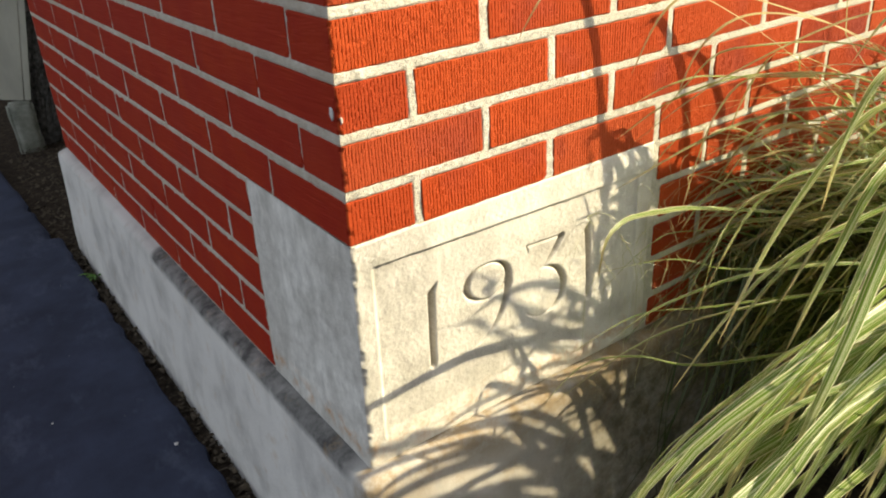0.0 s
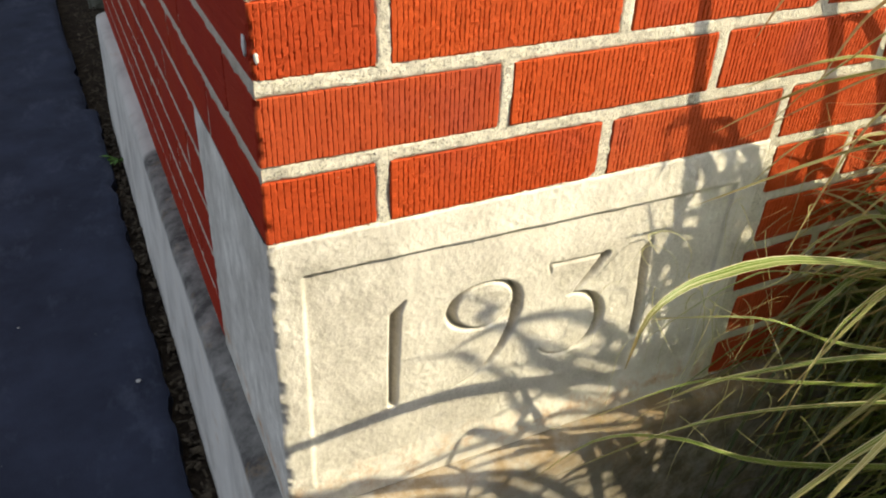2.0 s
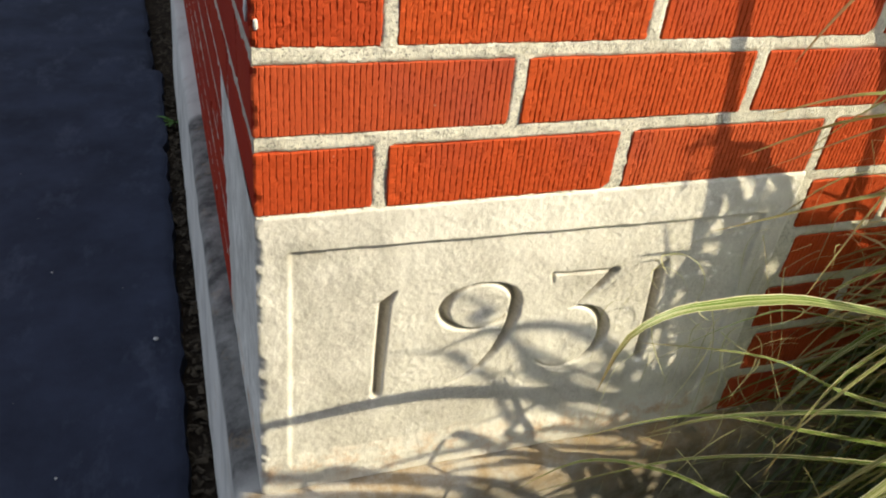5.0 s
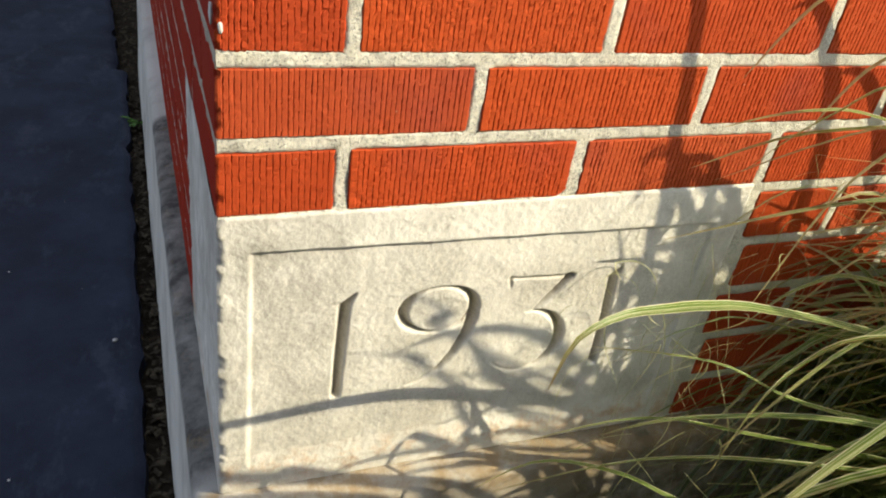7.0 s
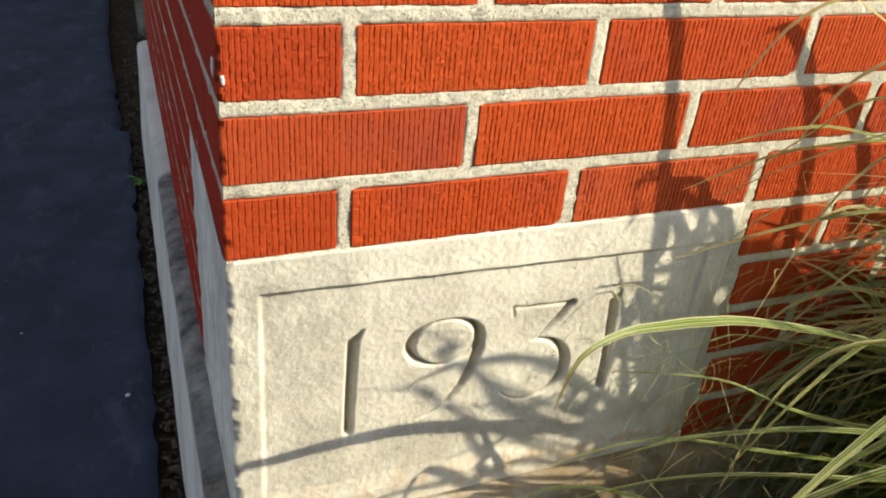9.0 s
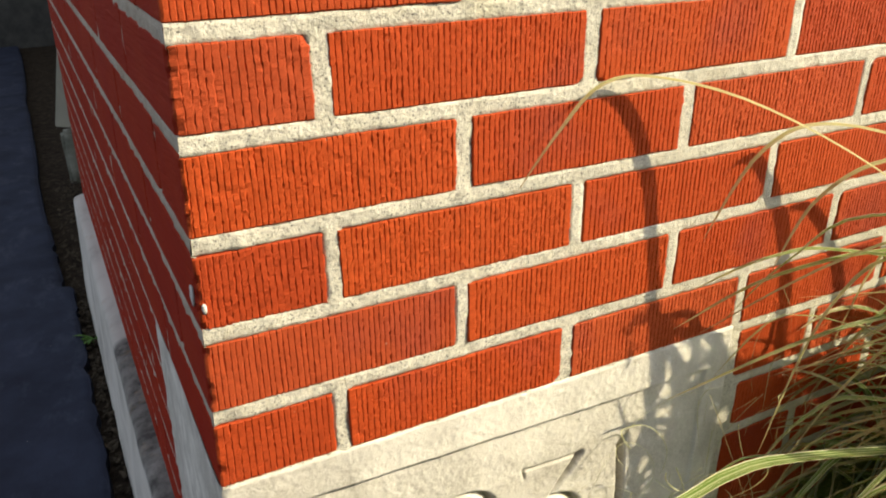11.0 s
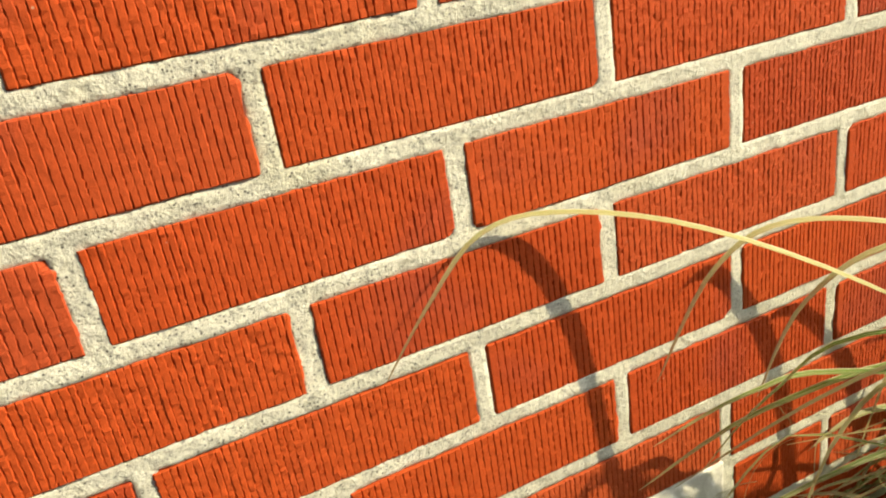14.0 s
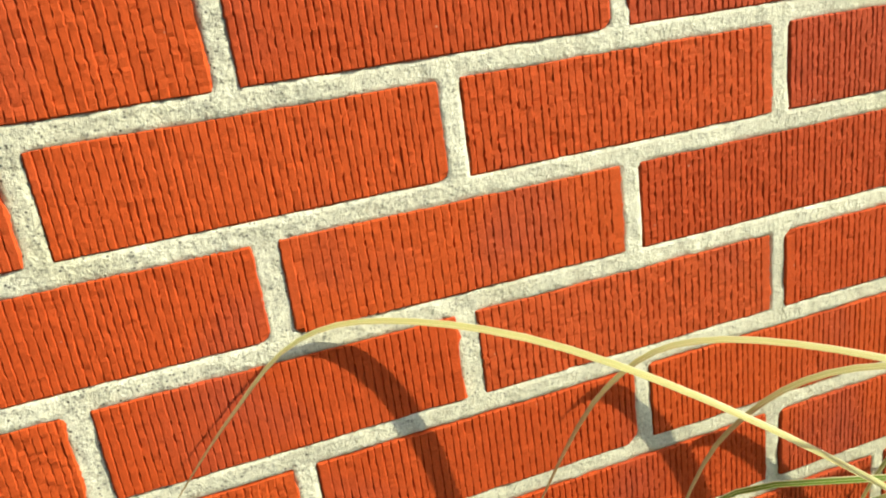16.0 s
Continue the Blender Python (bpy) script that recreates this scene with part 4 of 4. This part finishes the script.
# broad leaves that pour out low on the open side of the clump
for k in range(34):
    x, y, z = r.uniform(0.36, 0.7), r.uniform(-0.64, -0.33), r.uniform(0.40, 0.74)
    dx, dz = r.uniform(0.22, 0.34), r.uniform(0.10, 0.24)
    y1 = y + r.uniform(-0.06, 0.04)
    hero(r.uniform(0.008, 0.015), r.random() < 0.06, (x, y, z), (x - dx * 0.55, (y + y1) / 2, z - dz * 0.25), (x - dx, y1, z - dz), clear=True)


def fits(Q, reach=0.25):
    """Whether a leaf keeps to the clump's outline: low towards the stone, clear of the wall and of the open side."""
    x, y, z = Q[:, 0], Q[:, 1], Q[:, 2]
    limit = np.interp(x, (0.25, 0.45, 0.6, 0.8, 1.0), (0.58, 0.68, 0.77, 0.83, 0.88))
    if (z > limit).any() or (z < 0.0).sum() > 2 or x.min() < reach:
        return False
    if ((x < 0.5) & (y < -0.3) & (z > 0.62)).any() or (y > -0.012).sum() > 7:
        return False
    return True


count, tries = 0, 0
while count < 60 and tries < 9000:
    tries += 1
    az = r.normal(172, 48) if r.random() < 0.8 else r.uniform(0, 360)
    rad, th = 0.15 * math.sqrt(r.random()), r.uniform(0, 2 * math.pi)
    root = (GRASS_AT[0] + rad * math.cos(th), GRASS_AT[1] + rad * math.sin(th), GROUND - 0.03)
    pts = arching(root, az, r.uniform(60, 88), r.uniform(0.75, 1.45), r.uniform(85, 150), r.uniform(1.1, 2.2), r.normal(0, 10), r)
    if not fits(np.array(pts), 0.28 if r.random() < 0.2 else 0.6):
        continue
    Q = np.array(pts)
    if Q[:, 1].mean() < -0.44 and Q[:, 2].max() > 0.66 and r.random() < 0.8:
        continue
    if dims(pts):
        continue
    add_leaf(pts, r.uniform(0.007, 0.015), LEAF if r.random() < 0.8 else LEAF_DRY, r)
    count += 1


# leaves of the crowded back, close before the bricks
count, tries = 0, 0
while count < 45 and tries < 16000:
    tries += 1
    root = (r.uniform(0.9, 1.3), r.uniform(-0.28, -0.07), GROUND - 0.03)
    pts = arching(root, r.normal(172, 30), r.uniform(70, 89), r.uniform(0.65, 1.05), r.uniform(70, 150), r.uniform(1.2, 2.4), r.normal(0, 12), r)
    Q = np.array(pts)
    sx, sz = Q[:, 0] + 1.604 * Q[:, 1], Q[:, 2] + 1.396 * Q[:, 1]
    if ((sx > 0.545) & (sx < 0.69) & (sz > 0.33) & (sz < 0.71)).sum() < 2 or dims(pts) or Q[:, 2].max() > 0.9 or not fits(Q, 0.62):
        continue
    add_leaf(pts, r.uniform(0.010, 0.017), LEAF if r.random() < 0.7 else LEAF_DRY, r)
    count += 1


# sunlit leaves that arch before the bricks, a hand's width off the wall
count, tries = 0, 0
while count < 105 and tries < 30000:
    tries += 1
    root = (r.uniform(0.95, 1.3), r.uniform(-0.5, -0.28), GROUND - 0.03)
    pts = arching(root, r.normal(163, 24), r.uniform(66, 86), r.uniform(0.85, 1.35), r.uniform(85, 140), r.uniform(1.2, 2.1), r.normal(0, 8), r)
    Q = np.array(pts)
    near = Q[Q[:, 0] < 0.9]
    if len(near) < 2 or near[:, 1].max() > -0.07 or near[:, 2].max() < 0.5 or Q[:, 2].max() > 0.93 or Q[:, 0].min() < 0.5 or dims(pts) or Q[:, 1].min() < -0.5:
        continue
    add_leaf(pts, r.uniform(0.006, 0.0125), LEAF if r.random() < 0.85 else LEAF_DRY, r)
    count += 1


def stray_stems():
    """Fine dry threads and lower thatch, too many and too thin to count."""
    q = np.random.default_rng(3)
    V, F, UV = [], [], []
    blades = []
    for k in range(16000):
        deep = q.random() < 0.7
        az = q.normal(170, 58) if not deep else q.normal(120, 50)
        if deep:
            # the crowded back of the clump, close to the wall
            root = (q.uniform(0.95, 1.65), q.uniform(-0.42, -0.1), GROUND - 0.03)
        else:
            rad, th = 0.2 * math.sqrt(q.random()), q.uniform(0, 2 * math.pi)
            root = (GRASS_AT[0] + rad * math.cos(th), GRASS_AT[1] + rad * math.sin(th), GROUND - 0.03)
        pts = np.array(arching(root, az, q.uniform(55, 88), q.uniform(0.5, 1.35), q.uniform(60, 150), q.uniform(1.0, 2.2), q.normal(0, 18), q))
        if not fits(pts, 0.45 if q.random() < 0.06 else 0.64):
            continue
        on_stone, on_brick = shade(pts)
        if pts[:, 2].max() > 0.74 and q.random() < (0.8 if pts[pts[:, 2].argmax(), 0] < 0.85 else 0.45):
            continue
        if dims(pts) or (((pts[:, 0] < 0.92) & (pts[:, 2] > 0.4)).any() and q.random() < 0.96) or (pts[:, 2].max() > 0.5 and q.random() < 0.95):
            continue
        w = q.uniform(0.001, 0.011) if on_brick < 3 else q.uniform(0.006, 0.013)
        blades.append((pts, w, az))
    # the tall inner crowd that keeps the sun off the bricks beside the stone and off part of the plinth
    crowd, low, beside = 0, 0, 0
    for k in range(40000):
        if crowd >= 50 and low >= 35 and beside >= 70:
            break
        az = q.normal(165, 40)
        root = (q.uniform(0.92, 1.45), q.uniform(-0.36, -0.1), GROUND - 0.03)
        pts = np.array(arching(root, az, q.uniform(66, 89), q.uniform(0.7, 1.25), q.uniform(60, 150), q.uniform(1.1, 2.4), q.normal(0, 14), q))
        if not fits(pts, 0.66):
            continue
        sx, sz = pts[:, 0] + 1.604 * pts[:, 1], pts[:, 2] + 1.396 * pts[:, 1]
        stone, brick = ((sx < 0.5) & (sz > 0.3) & (sz < 0.64)).sum(), ((sx > 0.56) & (sx < 0.95) & (sz > 0.28) & (sz < 0.73)).sum()
        foot = ((sx > 0.3) & (sx < 0.62) & (sz > 0.05) & (sz < 0.31)).sum()
        if stone > 0 and dims(pts):
            continue
        if ((pts[:, 0] < 0.86) & (pts[:, 2] > 0.45)).any() and q.random() < 0.93:
            continue
        if brick >= 3 and crowd < 50:
            crowd += 1
        elif foot >= 3 and low < 35:
            low += 1
        elif ((sx > 0.41) & (sx < 0.56) & (sz > 0.3) & (sz < 0.6)).sum() >= 2 and beside < 70:
            beside += 1
        else:
            continue
        blades.append((pts, q.uniform(0.006, 0.012), az))
    for pts, w, az in blades:
        base = len(V)
        for i, p in enumerate(pts):
            f = (1 - i / len(pts)) ** 0.6
            a = radians(az + 90)
            d = np.array([math.cos(a), math.sin(a), 0.3]) * w * f * 0.5
            V += [p - d, p + d]
            UV += [(0.1, i / len(pts)), (0.9, i / len(pts))]
        F += [(base + 2 * i, base + 2 * i + 1, base + 2 * i + 3, base + 2 * i + 2) for i in range(len(pts) - 1)]
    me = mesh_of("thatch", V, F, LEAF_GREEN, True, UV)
    me.transform(BACK)
    ob = new("thatch", me)
    ob.parent = grass
    tagged(ob, "crowded narrow green inner leaves", kind="stuff")


stray_stems()


def dry_threads():
    """Hair-thin curled tips that hang among the leaves before the stone."""
    q = np.random.default_rng(17)
    V, F, UV = [], [], []
    for k in range(75):
        p = np.array([q.uniform(0.36, 0.7), q.uniform(-0.16, -0.02), q.uniform(0.3, 0.82)])
        p[2] = min(p[2], np.interp(p[0], (0.44, 0.55, 0.8), (0.56, 0.64, 0.8)))
        head, pitch = q.uniform(100, 260), q.uniform(-20, 35)
        curl, fall = q.normal(0, 8), q.uniform(3, 9)
        w, n = q.uniform(0.0003, 0.0007), 22
        step = q.uniform(0.09, 0.2) / n
        base = len(V)
        for i in range(n):
            a, e = radians(head), radians(pitch)
            d = np.array([math.cos(a) * math.cos(e), math.sin(a) * math.cos(e), math.sin(e)])
            side_ = np.array([-math.sin(a), math.cos(a), 0.4]) * w * (1 - 0.8 * i / n)
            V += [p - side_, p + side_]
            UV += [(0.02, 0.4), (0.98, 0.4)]
            p = p + d * step
            p[1] = min(p[1], -0.006)
            head, pitch = head + curl, max(pitch - fall, -88)
        F += [(base + 2 * i, base + 2 * i + 1, base + 2 * i + 3, base + 2 * i + 2) for i in range(n - 1)]
    me = mesh_of("dry_threads", V, F, LEAF_DRY, True, UV)
    me.transform(BACK)
    ob = new("dry_threads", me)
    ob.parent = grass
    tagged(ob, "hair-thin curled dry tips", kind="stuff")


dry_threads()


def shaded_blades():
    """Thin blades that rise from the soil close before the stone and the plinth, out of the sun, with that shade put
    into their dark colour.
    """
    q = np.random.default_rng(29)
    for k in range(46):
        x, y = q.uniform(0.40, 0.95), q.uniform(-0.14, -0.05)
        lean, high, bow = q.normal(0.16, 0.12), q.uniform(0.35, 0.62), q.normal(0, 0.05)
        pts = [(x, y, GROUND - 0.03), (x + lean * 0.25 + bow, y * 1.1, high * 0.35), (x + lean * 0.65 + bow, y * 0.9, high * 0.72), (x + lean * 1.3, min(-0.008, y * 0.6), high)]
        if dims(pts):
            continue
        me = leaf_mesh("leaf", pts, q.uniform(0.0015, 0.005), LEAF_SHADED, 0.1, q.normal(0, 0.6), 18, q.uniform(-0.6, 0.6))
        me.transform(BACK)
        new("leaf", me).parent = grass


shaded_blades()

# ---- litter in the crack beside the plinth ----
def litter():
    q = np.random.default_rng(9)
    V, F = [], []
    for k in range(1000):
        s = q.uniform(0.0, 2.3) if k > 600 else q.uniform(1.8, 3.15)
        if s < SIDE_END:
            c = np.array([*side_point(s, 0.058 + abs(q.normal(0, 0.02))), GROUND - 0.03 + q.uniform(0, 0.012)])
        else:
            c = np.array([q.uniform(-0.16, 0.1), s, GROUND - 0.03 + q.uniform(0, 0.014)])
        w, l = q.uniform(0.002, 0.006), q.uniform(0.003, 0.012)
        a = q.uniform(0, 6.28)
        ux, uy = np.array([math.cos(a), math.sin(a), q.normal(0, 0.35)]), np.array([-math.sin(a), math.cos(a), q.normal(0, 0.35)])
        b = len(V)
        top = np.array([0, 0, q.uniform(0.001, 0.003)])
        V += [c - ux * l - uy * w, c + ux * l - uy * w * 0.6, c + ux * l * 0.7 + uy * w, c - ux * l * 0.8 + uy * w * 0.8, c + top * 1.5]
        F += [(b, b + 1, b + 4), (b + 1, b + 2, b + 4), (b + 2, b + 3, b + 4), (b + 3, b, b + 4), (b + 3, b + 2, b + 1, b)]
    ob = put("litter", mesh_of("litter", V, F, CHIP, False))
    tagged(ob, "grit and dry leaf scraps in the gap beside the plinth", "litter", kind="stuff")


litter()


def weed():
    th = tagged(new("weed"), "small green weed growing from the crack by the plinth", "weed")
    th.location = (*side_point(1.6, 0.066), GROUND - 0.02)
    q = np.random.default_rng(4)
    for k in range(13):
        a, e = q.uniform(0, 6.28), q.uniform(0.2, 0.9)
        l, w = q.uniform(0.03, 0.06), q.uniform(0.008, 0.014)
        d, n = np.array([math.cos(a), math.sin(a), 0]), np.array([-math.sin(a), math.cos(a), 0])
        V, F = [], []
        for i in range(6):
            s = i / 5
            c = d * l * s + np.array([0, 0, 0.01 + l * (e * s - 0.6 * s * s)])
            h = w * math.sin(math.pi * min(1, s * 0.95 + 0.03)) * (1 if i % 2 else 0.75) * 0.5
            V += [c - n * h, c - np.array([0, 0, h * 0.3]), c + n * h]
        F = grid_faces(6, 3)
        put("leaf", mesh_of("leaf", V, F, WEED), th)
    bm = bmesh.new()
    bmesh.ops.create_cone(bm, segments=6, radius1=0.0018, radius2=0.001, depth=0.02, cap_ends=True)
    part("stem", bm, WEED, th)


weed()


def fleck(name, label, at, size, seed, mat=WHITE_BIT):
    q = random.Random(seed)
    bm = bmesh.new()
    bmesh.ops.create_icosphere(bm, subdivisions=2, radius=1)
    for v in bm.verts:
        v.co = Vector((v.co.x * size[0], v.co.y * size[1], v.co.z * size[2])) * (1 + q.uniform(-0.18, 0.18))
    ob = part(name, bm, mat, None, label, True)
    ob.location = at
    return ob


tagged(fleck("paint_fleck", "white blob of old paint stuck on the brick corner", (0.0115, 0.012, 0.815), (0.002, 0.005, 0.008), 1), category="paint fleck")
tagged(fleck("paint_fleck", "small white speck of paint on the brick corner", (0.0165, -0.0005, 0.809), (0.0018, 0.001, 0.0042), 2), category="paint fleck")
for i, (x, y) in enumerate(((-0.154, 0.65), (-0.3, 0.35), (-0.36, 0.9), (-0.22, 0.2), (-0.42, 0.62))):
    tagged(fleck("pebble", "small pale pebble on the asphalt", (x, y, GROUND + 0.001), (0.005, 0.004, 0.003) if i == 0 else (0.0025, 0.002, 0.0016), 10 + i), category="pebble", group="pebbles on the asphalt")

# ---- bricks, last ----
STRETCHERS = [brick_mesh("brick", BRICK_W, 0, 100 + k) for k in range(22)]
SIDE_BRICKS = [brick_mesh("side_brick", BRICK_W, 0, 300 + k, combed=False) for k in range(10)]
HALF_BRICKS = [brick_mesh("half_brick", 0.1, 0, 400 + k, combed=False) for k in range(4)]
q = random.Random(8)


def lay_brick(name, me, m, wall):
    ob = new(name, me)
    ob.matrix_world = m
    ob.parent = wall
    ob.matrix_parent_inverse = wall.matrix_world.inverted()


bpy.context.view_layer.update()
for w, d, z, course in CORNERS:
    shift = corner_x(z + BRICK_H / 2)
    lay_brick("corner_brick", brick_mesh("corner_brick", w - shift, d, 500 + course, True, True), pose(shift, 0, z), front)
last = None
for x0, x1, z in FRONT_BRICKS:
    me = q.choice([v for v in STRETCHERS if v is not last])
    last = me
    lay_brick("brick", me, pose(x0, q.uniform(-0.0007, 0.0005), z) @ Matrix.Diagonal(((x1 - x0) / BRICK_W, 1, 1, 1)), front)
for s0, s1, z in SIDE_LAID:
    me, nominal = (q.choice(SIDE_BRICKS), BRICK_W) if s1 - s0 > 0.14 else (q.choice(HALF_BRICKS), 0.1)
    o = side_point(s1)
    lay_brick("brick", me, LEANING @ pose(o[0], o[1], z, 0, 0, SIDE_TURN) @ Matrix.Diagonal(((s1 - s0) / nominal, 1, 1.05, 1)), side)
